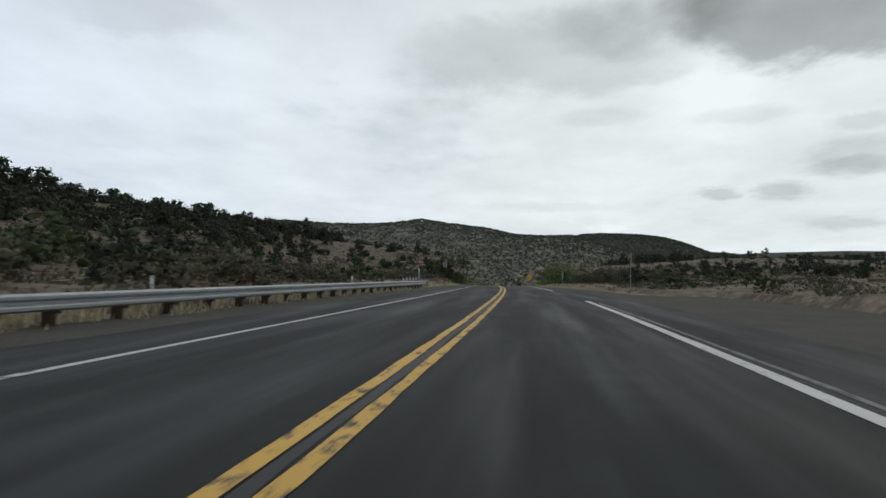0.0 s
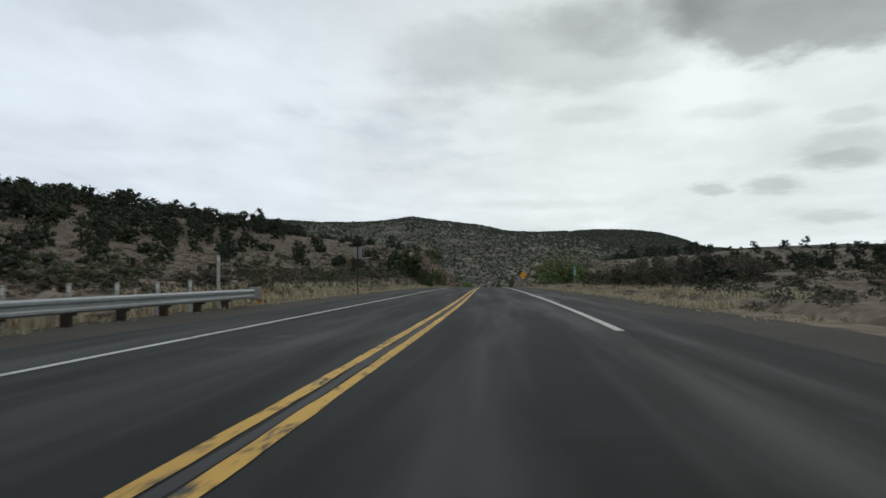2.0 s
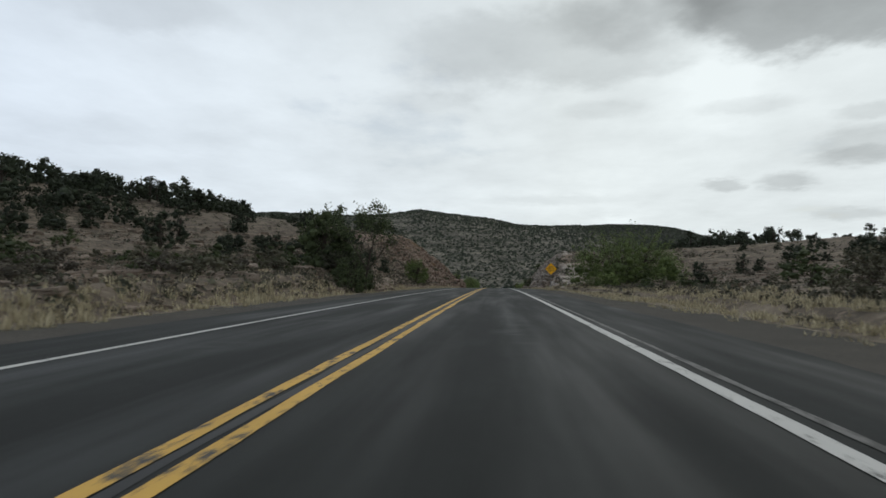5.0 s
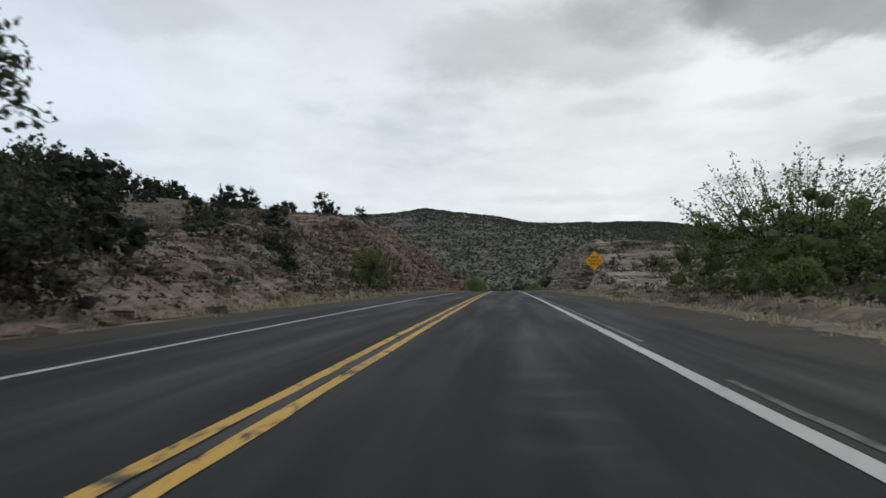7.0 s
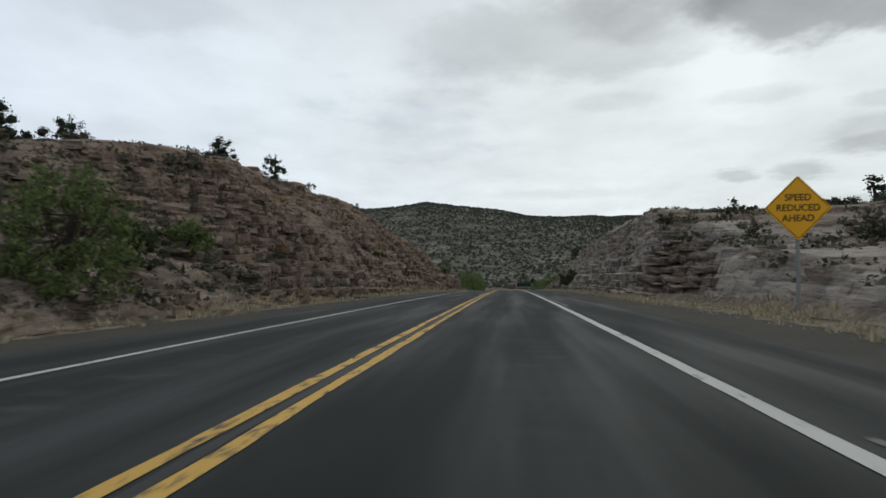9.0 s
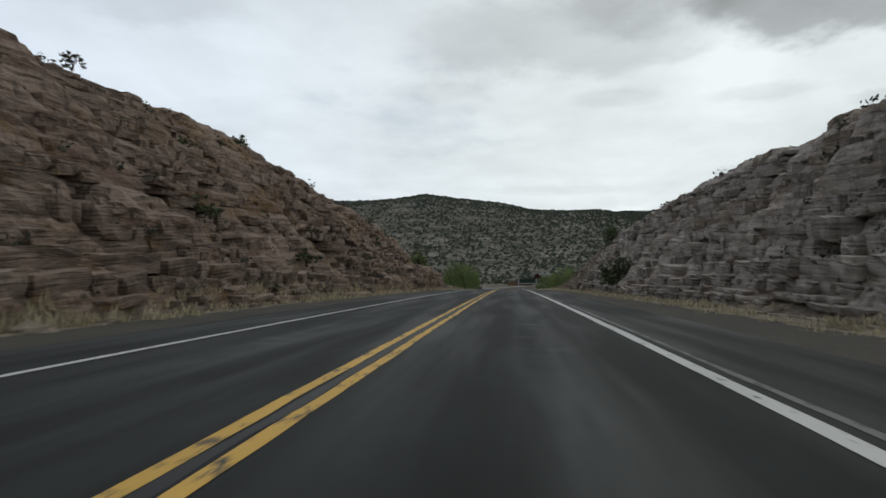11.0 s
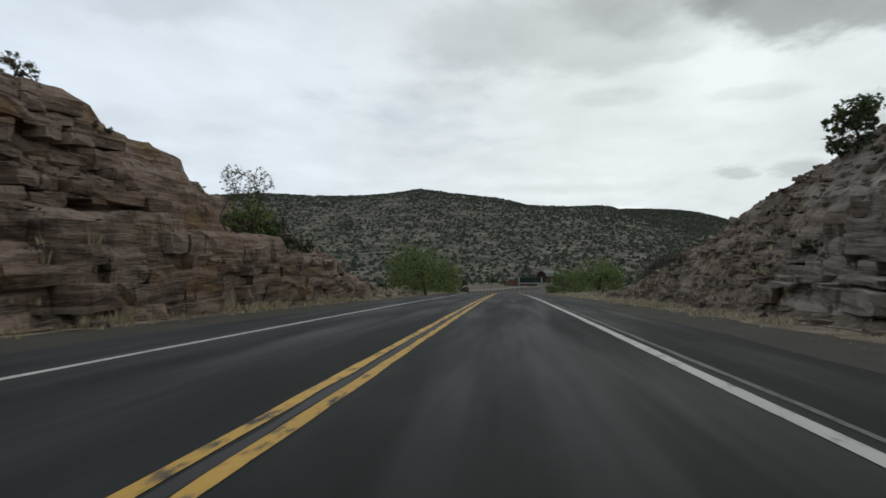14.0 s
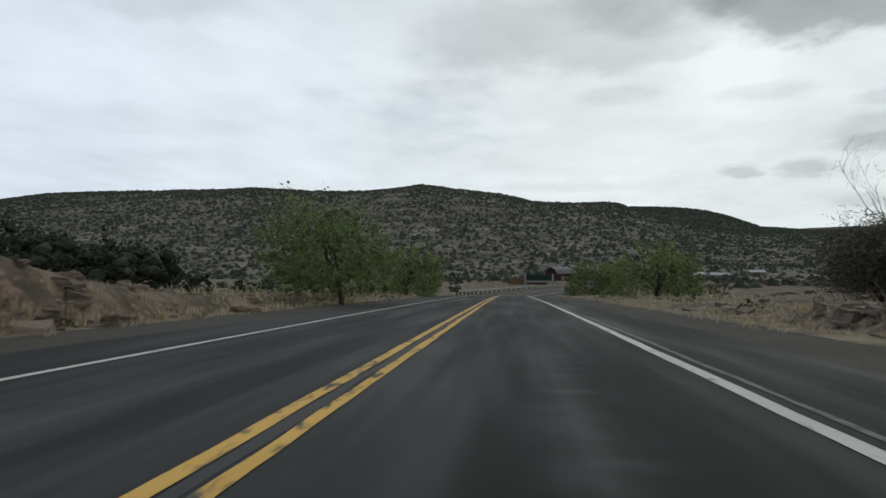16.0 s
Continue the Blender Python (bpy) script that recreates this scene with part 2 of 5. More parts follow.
class Mat:
    """A small builder of node materials."""

    def __init__(self, name, rough=0.9, spec=0.3, metal=0.0):
        self.m = bpy.data.materials.new(name)
        self.m.use_nodes = True
        self.t = self.m.node_tree
        self.b = self.t.nodes["Principled BSDF"]
        self.b.inputs["Roughness"].default_value = rough
        self.b.inputs["Specular IOR Level"].default_value = spec
        self.b.inputs["Metallic"].default_value = metal
        self.c = self.t.nodes.new("ShaderNodeTexCoord")

    def link(self, a, b):
        self.t.links.new(a, b)

    def scaled(self, scale, source="Object"):
        n = self.t.nodes.new("ShaderNodeMapping")
        n.inputs["Scale"].default_value = scale
        self.link(self.c.outputs[source], n.inputs[0])
        return n.outputs[0]

    def noise(self, scale, detail=4, rough=0.6, stretch=(1, 1, 1), source="Object", bend=0.0):
        n = self.t.nodes.new("ShaderNodeTexNoise")
        n.inputs["Scale"].default_value, n.inputs["Detail"].default_value, n.inputs["Roughness"].default_value = scale, detail, rough
        n.inputs["Distortion"].default_value = bend
        self.link(self.scaled(stretch, source), n.inputs["Vector"])
        return n.outputs["Fac"]

    def cells(self, scale, stretch=(1, 1, 1), feature="F1", out="Distance"):
        n = self.t.nodes.new("ShaderNodeTexVoronoi")
        n.feature = feature
        n.inputs["Scale"].default_value = scale
        self.link(self.scaled(stretch), n.inputs["Vector"])
        return n.outputs[out]

    def ramp(self, fac, stops):
        n = self.t.nodes.new("ShaderNodeValToRGB")
        while len(n.color_ramp.elements) < len(stops):
            n.color_ramp.elements.new(0.5)
        for e, (p, col) in zip(n.color_ramp.elements, stops):
            e.position, e.color = p, (*col, 1) if len(col) == 3 else col
        self.link(fac, n.inputs[0])
        return n.outputs[0]

    def grey(self, fac, lo, hi, a=0.0, b=1.0):
        n = self.t.nodes.new("ShaderNodeMapRange")
        n.inputs["From Min"].default_value, n.inputs["From Max"].default_value = lo, hi
        n.inputs["To Min"].default_value, n.inputs["To Max"].default_value = a, b
        self.link(fac, n.inputs["Value"])
        return n.outputs["Result"]

    def mix(self, fac, a, b, mode="MIX"):
        n = self.t.nodes.new("ShaderNodeMix")
        n.data_type, n.blend_type = "RGBA", mode
        for value, key in ((fac, "Factor"), (a, "A"), (b, "B")):
            if isinstance(value, (int, float)):
                n.inputs[key].default_value = value
            elif isinstance(value, tuple):
                n.inputs[key].default_value = (*value, 1)
            else:
                self.link(value, n.inputs[key])
        return n.outputs["Result"]

    def math(self, op, a, b):
        n = self.t.nodes.new("ShaderNodeMath")
        n.operation = op
        for k, v in enumerate((a, b)):
            if isinstance(v, (int, float)):
                n.inputs[k].default_value = v
            else:
                self.link(v, n.inputs[k])
        return n.outputs[0]

    def island(self):
        return self.t.nodes.new("ShaderNodeNewGeometry").outputs["Random Per Island"]

    def each(self):
        return self.t.nodes.new("ShaderNodeObjectInfo").outputs["Random"]

    def color(self, socket):
        if isinstance(socket, tuple):
            self.b.inputs["Base Color"].default_value = (*socket, 1)
        else:
            self.link(socket, self.b.inputs["Base Color"])
        return self

    def rough(self, socket):
        self.link(socket, self.b.inputs["Roughness"])
        return self

    def bump(self, socket, strength=0.4, distance=0.05):
        n = self.t.nodes.new("ShaderNodeBump")
        n.inputs["Strength"].default_value, n.inputs["Distance"].default_value = strength, distance
        self.link(socket, n.inputs["Height"])
        self.link(n.outputs[0], self.b.inputs["Normal"])
        return self


def asphalt_material():
    k = Mat("worn_asphalt", 0.8, 0.28)
    grain = k.noise(60, 3, 0.7)
    blot = k.noise(0.35, 5, 0.6, (1, 0.2, 1))
    streak = k.noise(1.0, 3, 0.55, (1.1, 0.07, 1), "UV")
    fine = k.noise(1.0, 4, 0.6, (5.0, 0.10, 1), "UV")
    across = k.t.nodes.new("ShaderNodeSeparateXYZ")
    k.link(k.c.outputs["UV"], across.inputs[0])
    wander = k.math("MULTIPLY", k.math("SUBTRACT", k.noise(1.0, 3, 0.5, (0.0, 0.06, 1), "UV"), 0.5), 0.7)
    lane = k.math("ABSOLUTE", k.math("ADD", across.outputs["X"], wander), 0.0)
    # oil-free crown of each lane, worn pale between the wheel tracks
    crown = k.grey(k.math("ABSOLUTE", k.math("SUBTRACT", lane, 2.05), 0.0), 0.05, 0.50, 1.0, 0.0)
    base = k.ramp(blot, [(0.3, (0.0088, 0.0106, 0.0097)), (0.7, (0.0122, 0.0144, 0.0132))])
    col = k.mix(k.math("MULTIPLY", k.grey(streak, 0.46, 0.66), 0.35), base, (0.0215, 0.0248, 0.0232))
    col = k.mix(k.math("MULTIPLY", crown, k.grey(streak, 0.36, 0.62, 0.08, 0.5)), col, (0.0330, 0.0372, 0.0350))
    col = k.mix(k.math("MULTIPLY", k.grey(fine, 0.52, 0.72), 0.22), col, (0.0255, 0.0285, 0.0270))
    ribs = k.noise(1.0, 2, 0.5, (0.9, 1.6, 1), "UV")
    patch = k.noise(0.10, 2, 0.5, (1.0, 0.7, 1), "UV")
    ribbed = k.math("MULTIPLY", k.grey(ribs, 0.50, 0.64, 0, 0.8), k.grey(patch, 0.50, 0.62))
    col = k.mix(k.math("MULTIPLY", ribbed, crown), col, (0.056, 0.060, 0.058))
    col = k.mix(k.grey(grain, 0.45, 0.8, 0, 0.18), col, (0.038, 0.040, 0.039))
    # cloudy wear and old patches across both lanes
    cloud = k.noise(1.0, 6, 0.7, (0.8, 0.35, 1), "UV")
    col = k.mix(k.grey(cloud, 0.50, 0.70, 0, 0.45), col, (0.0290, 0.0330, 0.0315))
    col = k.mix(k.grey(cloud, 0.46, 0.34, 0, 0.45), col, (0.0070, 0.0082, 0.0078))
    k.color(col).rough(k.grey(streak, 0.40, 0.66, 0.92, 0.66)).bump(grain, 0.2, 0.008)
    return k.m


def paint_material(name, tint, wear):
    k = Mat(name, 0.7, 0.3)
    chips = k.noise(5, 7, 0.8, (1, 0.45, 1))
    grime = k.noise(1.2, 4, 0.6, (1, 0.25, 1))
    worn = k.mix(k.grey(grime, 0.3, 0.75, 0, 0.55), tint, tuple(0.55 * v for v in tint))
    k.color(k.mix(k.grey(chips, wear, wear + 0.07), worn, (0.05, 0.05, 0.047))).bump(chips, 0.15, 0.01)
    return k.m


def gravel_material():
    k = Mat("gravel_verge", 0.95, 0.2)
    stones = k.cells(22)
    patch = k.noise(0.5, 4, 0.6)
    col = k.ramp(stones, [(0.0, (0.125, 0.112, 0.094)), (0.5, (0.072, 0.065, 0.054)), (1.0, (0.036, 0.033, 0.029))])
    col = k.mix(k.grey(patch, 0.35, 0.65, 0, 0.7), col, (0.052, 0.048, 0.041))
    k.color(col).bump(stones, 0.5, 0.03)
    return k.m


def sand_material():
    k = Mat("pale_sandy_verge", 0.95, 0.15)
    stones = k.cells(14)
    patch = k.noise(0.7, 5, 0.65)
    col = k.ramp(patch, [(0.35, (0.105, 0.087, 0.064)), (0.52, (0.195, 0.163, 0.122)), (0.68, (0.265, 0.226, 0.170))])
    col = k.mix(k.grey(stones, 0.30, 0.10, 0, 0.5), col, (0.26, 0.225, 0.18))
    k.color(col).bump(k.noise(6, 5, 0.7), 0.6, 0.05)
    return k.m


def soil_material():
    k = Mat("desert_soil", 0.95, 0.15)
    wide = k.noise(0.03, 5, 0.6)
    mid = k.noise(0.45, 6, 0.65)
    stones = k.cells(2.6)
    col = k.ramp(mid, [(0.30, (0.044, 0.036, 0.029)), (0.48, (0.112, 0.090, 0.068)), (0.66, (0.240, 0.198, 0.150))])
    col = k.mix(k.grey(wide, 0.42, 0.62, 0, 0.45), col, (0.105, 0.084, 0.067))
    col = k.mix(k.grey(stones, 0.34, 0.14, 0, 0.75), col, (0.25, 0.195, 0.152))
    crumb = k.noise(2.4, 6, 0.75)
    col = k.mix(k.grey(crumb, 0.47, 0.36, 0, 0.6), col, (0.040, 0.034, 0.025))
    col = k.mix(k.grey(crumb, 0.54, 0.66, 0, 0.6), col, (0.270, 0.226, 0.172))
    far = k.t.nodes.new("ShaderNodeSeparateXYZ")
    k.link(k.c.outputs["Object"], far.inputs[0])
    upland = k.grey(far.outputs["Y"], 430, 620)
    both = k.math("ADD", k.math("MULTIPLY", k.noise(0.035, 6, 0.7), 0.42), k.math("MULTIPLY", k.noise(0.45, 5, 0.75), 0.58))
    thin = k.ramp(both, [(0.41, (0.026, 0.029, 0.022)), (0.50, (0.082, 0.078, 0.062)), (0.60, (0.255, 0.228, 0.186))])
    col = k.mix(upland, col, thin)
    # the farther mesa is overgrown throughout
    col = k.mix(k.grey(far.outputs["Y"], 1850, 2100, 0, 0.9), col, k.ramp(k.noise(0.02, 6, 0.7), [(0.40, (0.018, 0.021, 0.018)), (0.62, (0.062, 0.062, 0.053))]))
    k.color(col).bump(mid, 0.6, 0.3)
    return k.m


def rock_material(name, bands, stain, dust, ochre, pieces):
    """Bedded rock. pieces: whether it is made of separate blocks, which then differ a little."""
    k = Mat(name, 0.92, 0.2)
    layer = k.noise(1.0, 5, 0.65, (0.05, 0.05, 1.7))
    beds = k.noise(1.0, 5, 0.65, (0.30, 0.30, 3.4), bend=0.35)
    gaps = k.noise(1.0, 5, 0.7, (0.42, 0.42, 4.6), bend=0.3)
    lump = k.noise(0.9, 7, 0.72)
    speck = k.noise(8, 5, 0.75)
    run = k.noise(1.0, 5, 0.65, (1.3, 1.3, 0.14))
    joint = k.noise(1.0, 4, 0.65, (2.2, 2.2, 0.5))
    rust = k.noise(0.20, 6, 0.72, (1, 1, 1.8))
    facet = k.noise(1.0, 5, 0.65, (0.75, 0.75, 2.0))
    col = k.ramp(layer, [(0.28 + 0.44 * n / (len(bands) - 1), band) for n, band in enumerate(bands)])
    col = k.mix(k.grey(facet, 0.52, 0.62, 0.0, 0.55), col, dust)
    col = k.mix(k.grey(rust, 0.53, 0.61, 0, 0.80), col, ochre)
    col = k.mix(k.grey(beds, 0.47, 0.40, 0, 0.55), col, tuple(0.55 * v for v in bands[1]))
    col = k.mix(k.grey(beds, 0.55, 0.64, 0, 0.55), col, dust)
    col = k.mix(k.grey(run, 0.55, 0.68, 0, 0.60), col, stain)
    if pieces:
        both = k.math("FRACT", k.math("ADD", k.island(), k.each()), 0.0)
        col = k.mix(k.grey(both, 0.0, 0.35, 0.40, 0.0), col, stain)
        col = k.mix(k.grey(both, 0.62, 1.0, 0.0, 0.6), col, dust)
    col = k.mix(k.grey(gaps, 0.41, 0.34, 0, 0.70), col, stain)
    col = k.mix(k.grey(joint, 0.38, 0.32, 0, 0.65), col, stain)
    col = k.mix(k.grey(speck, 0.50, 0.78, 0, 0.40), col, tuple(1.25 * v for v in dust))
    col = k.mix(k.grey(speck, 0.46, 0.28, 0, 0.40), col, stain)
    tall = k.math("ADD", k.math("MULTIPLY", lump, 0.55), k.math("MULTIPLY", beds, 0.75))
    tall = k.math("ADD", tall, k.math("MULTIPLY", k.grey(gaps, 0.34, 0.46), 0.30))
    tall = k.math("ADD", tall, k.math("MULTIPLY", k.grey(joint, 0.31, 0.42), 0.22))
    k.color(col).bump(k.math("ADD", tall, k.math("MULTIPLY", speck, 0.22)), 1.0, 0.22)
    return k.m


def leaf_material(name, dark, light, through=0.25):
    k = Mat(name, 0.75, 0.25)
    pick = k.ramp(k.island(), [(0.0, dark), (0.65, light), (1.0, tuple(min(1, 1.35 * v) for v in light))])
    col = k.mix(k.grey(k.each(), 0, 1, 0, 0.35), pick, tuple(0.6 * v for v in dark))
    k.color(col)
    thin = k.t.nodes.new("ShaderNodeBsdfTranslucent")
    k.link(col, thin.inputs["Color"])
    both = k.t.nodes.new("ShaderNodeMixShader")
    both.inputs["Fac"].default_value = through
    k.link(k.b.outputs[0], both.inputs[1])
    k.link(thin.outputs[0], both.inputs[2])
    k.link(both.outputs[0], k.t.nodes["Material Output"].inputs["Surface"])
    return k.m


def plain_material(name, tint, rough=0.8, metal=0.0, vary=0.35, scale=8.0, spec=0.3):
    k = Mat(name, rough, spec, metal)
    n = k.noise(scale, 5, 0.65)
    wide = k.noise(scale * 0.12, 3, 0.5)
    col = k.mix(k.grey(n, 0.35, 0.7, 0, vary), tint, tuple(0.5 * v for v in tint))
    col = k.mix(k.grey(wide, 0.4, 0.7, 0, vary), col, tuple(0.65 * v for v in tint))
    k.color(col).bump(n, 0.2, 0.01)
    return k.m


ASPHALT = asphalt_material()
WHITE_PAINT = paint_material("worn_white_paint", (0.58, 0.575, 0.55), 0.57)
OLD_PAINT = paint_material("faded_white_paint", (0.15, 0.148, 0.142), 0.50)
YELLOW_PAINT = paint_material("worn_yellow_paint", (0.66, 0.40, 0.085), 0.53)
TAR = plain_material("tar_seal", (0.014, 0.014, 0.014), 0.6, 0, 0.3)
GRAVEL = gravel_material()
SOIL = soil_material()
SAND = sand_material()
RED_BANDS = [(0.200, 0.140, 0.108), (0.122, 0.076, 0.057), (0.280, 0.212, 0.170), (0.140, 0.086, 0.064), (0.225, 0.162, 0.124)]
GREY_BANDS = [(0.325, 0.288, 0.252), (0.205, 0.178, 0.156), (0.400, 0.358, 0.315), (0.250, 0.212, 0.182), (0.330, 0.292, 0.255)]
RED_OCHRE, GREY_OCHRE = (0.190, 0.115, 0.046), (0.225, 0.165, 0.115)
RED_ROCK = rock_material("red_brown_bedded_rock", RED_BANDS, (0.044, 0.034, 0.029), (0.300, 0.238, 0.196), RED_OCHRE, False)
RED_BLOCK = rock_material("red_brown_rock_blocks", RED_BANDS, (0.050, 0.038, 0.032), (0.310, 0.246, 0.202), RED_OCHRE, True)
GREY_ROCK = rock_material("grey_brown_bedded_rock", GREY_BANDS, (0.052, 0.043, 0.038), (0.360, 0.312, 0.265), GREY_OCHRE, False)
GREY_BLOCK = rock_material("grey_brown_rock_blocks", GREY_BANDS, (0.060, 0.050, 0.044), (0.370, 0.320, 0.272), GREY_OCHRE, True)
STONE = rock_material("loose_tan_stone", [(0.19, 0.145, 0.115), (0.12, 0.088, 0.068), (0.23, 0.185, 0.148), (0.14, 0.10, 0.078)], (0.07, 0.055, 0.045), (0.30, 0.245, 0.20), (0.17, 0.115, 0.075), True)
BANK_BANDS = [(0.205, 0.160, 0.128), (0.110, 0.084, 0.066), (0.270, 0.218, 0.176), (0.135, 0.103, 0.080), (0.235, 0.186, 0.148)]
BANK_ROCK = rock_material("tan_bedded_bank_rock", BANK_BANDS, (0.060, 0.047, 0.038), (0.330, 0.272, 0.222), (0.19, 0.135, 0.095), False)
BANK_BLOCK = rock_material("tan_bank_slabs", BANK_BANDS, (0.070, 0.054, 0.044), (0.340, 0.280, 0.230), (0.19, 0.135, 0.095), True)
STRAW = leaf_material("dry_straw", (0.24, 0.205, 0.130), (0.47, 0.415, 0.285), 0.35)
JUNIPER = leaf_material("juniper_scale_leaves", (0.017, 0.023, 0.014), (0.038, 0.048, 0.028), 0.1)
HILL_LEAF = leaf_material("far_juniper_scrub", (0.017, 0.023, 0.014), (0.036, 0.045, 0.027), 0.0)
SAGE = leaf_material("grey_green_scrub_leaves", (0.055, 0.053, 0.037), (0.135, 0.128, 0.088), 0.25)
DARK_SCRUB = leaf_material("dark_scrub_leaves", (0.030, 0.033, 0.022), (0.066, 0.068, 0.045), 0.15)
DRY_BRUSH = leaf_material("dry_twiggy_brush", (0.052, 0.047, 0.038), (0.130, 0.115, 0.090), 0.2)
MESQUITE = leaf_material("mesquite_leaves", (0.078, 0.108, 0.040), (0.178, 0.232, 0.082), 0.4)
OLIVE = leaf_material("olive_green_leaves", (0.032, 0.043, 0.020), (0.078, 0.100, 0.044), 0.25)
BARK = plain_material("grey_brown_bark", (0.055, 0.043, 0.034), 0.95, 0, 0.6, 14)
DEAD_WOOD = plain_material("weathered_dead_wood", (0.115, 0.10, 0.085), 0.95, 0, 0.5, 14)
STEEL = plain_material("galvanised_steel", (0.34, 0.36, 0.37), 0.5, 0.85, 0.4, 5)
POST_WOOD = plain_material("dark_timber_post", (0.050, 0.036, 0.027), 0.95, 0, 0.6, 10)
WHITE_PLASTIC = plain_material("dusty_white_plastic", (0.42, 0.43, 0.40), 0.7, 0, 0.35, 6)
SIGN_YELLOW = plain_material("yellow_sign_sheeting", (0.85, 0.42, 0.012), 0.45, 0, 0.12, 3)
SIGN_BLACK = plain_material("black_sign_ink", (0.03, 0.022, 0.012), 0.6, 0, 0.1)
SIGN_GREEN = plain_material("green_sign_sheeting", (0.008, 0.19, 0.11), 0.5, 0, 0.15, 4)
SIGN_WHITE = plain_material("white_sign_sheeting", (0.62, 0.64, 0.62), 0.5, 0, 0.1)
SIGN_BACK = plain_material("bare_aluminium_sign_back", (0.27, 0.275, 0.27), 0.6, 0.3, 0.3, 3)
ORANGE = plain_material("orange_reflector", (0.55, 0.22, 0.03), 0.6, 0, 0.2)
BARN_RED = plain_material("dark_red_barn_boards", (0.050, 0.020, 0.020), 0.9, 0, 0.4, 2)
ROOF_WHITE = plain_material("pale_metal_roof", (0.27, 0.28, 0.29), 0.6, 0.1, 0.25, 1)
FENCE_RED = plain_material("red_brown_fence_boards", (0.150, 0.082, 0.045), 0.9, 0, 0.4, 2)
BANNER_DARK = plain_material("dark_green_board", (0.012, 0.028, 0.020), 0.8, 0, 0.2)
HOUSE_WALL = plain_material("pale_house_wall", (0.17, 0.155, 0.135), 0.9, 0, 0.2, 1)
GLASS_DARK = plain_material("dark_window_pane", (0.02, 0.022, 0.025), 0.2, 0, 0.1)

# ---- building helpers ----


def mesh_of(name, verts, faces, material, uvs=None, smooth=False):
    me = bpy.data.meshes.new(name)
    me.from_pydata([tuple(map(float, v)) for v in verts] if not isinstance(verts, np.ndarray) else verts.tolist(), [], faces if isinstance(faces, list) else faces.tolist())
    me.materials.append(material)
    if uvs is not None:
        layer = me.uv_layers.new(name="UVMap")
        loop_verts = np.empty(len(me.loops), np.int64)
        me.loops.foreach_get("vertex_index", loop_verts)
        layer.data.foreach_set("uv", np.asarray(uvs, np.float32)[loop_verts].ravel())
    if smooth:
        me.polygons.foreach_set("use_smooth", [True] * len(me.polygons))
    me.update()
    return me


def bm_mesh(name, bm, material):
    me = bpy.data.meshes.new(name)
    bm.to_mesh(me)
    bm.free()
    me.materials.append(material)
    return me


def part(name, me, parent, label="", m=None):
    ob = new(name, me)
    ob.parent = parent
    if m is not None:
        ob.matrix_local = m
    if label:
        tagged(ob, label)
    return ob


def thing(name, label, category, m, group="", kind=""):
    ob = new(name)
    ob.empty_display_size = 0.3
    ob.matrix_world = m
    return tagged(ob, label, category, group, kind)


def box_bm(sx, sy, sz, at=(0, 0, 0), bevel=0.0, bm=None):
    bm = bm or bmesh.new()
    made = bmesh.ops.create_cube(bm, size=1.0)["verts"]
    bmesh.ops.scale(bm, vec=(sx, sy, sz), verts=made)
    bmesh.ops.translate(bm, vec=at, verts=made)
    if bevel:
        edges = {e for v in made for e in v.link_edges}
        bmesh.ops.bevel(bm, geom=list(edges), offset=bevel, segments=1, affect="EDGES")
    return bm


def cylinder_bm(r0, r1, length, sides=10, at=(0, 0, 0), bm=None):
    bm = bm or bmesh.new()
    made = bmesh.ops.create_cone(bm, cap_ends=True, segments=sides, radius1=r0, radius2=r1, depth=length)["verts"]
    bmesh.ops.translate(bm, vec=(at[0], at[1], at[2] + length / 2), verts=made)
    return bm


def grid_faces(rows, cols):
    a = np.arange(rows * cols).reshape(rows, cols)
    return np.stack([a[:-1, :-1], a[:-1, 1:], a[1:, 1:], a[1:, :-1]], -1).reshape(-1, 4)


def strip_mesh(name, left, right, dz, material, y0, y1, step=2.0, jag=0.0, seed=0, cols=2, crown=0.0):
    """A ribbon that follows the road between two distances from its middle."""
    ys = np.arange(y0, y1 + step * 0.5, step)
    us = np.linspace(0, 1, cols)
    uu = left + (right - left) * us[None, :] + np.zeros((len(ys), 1))
    if jag:
        uu[:, 0] += jag * fbm(ys / 1.3, ys * 0 + 0.5, seed)
        uu[:, -1] += jag * fbm(ys / 1.3, ys * 0 + 7.5, seed + 3)
    yy = ys[:, None] + 0 * uu
    zz = road_z(yy) + dz - crown * np.abs(uu)
    verts = np.stack([uu + road_x(yy), yy, zz], -1).reshape(-1, 3)
    return mesh_of(name, verts, grid_faces(len(ys), cols), material, np.stack([uu, yy], -1).reshape(-1, 2))


# ---- ground, one sheet to the horizon ----


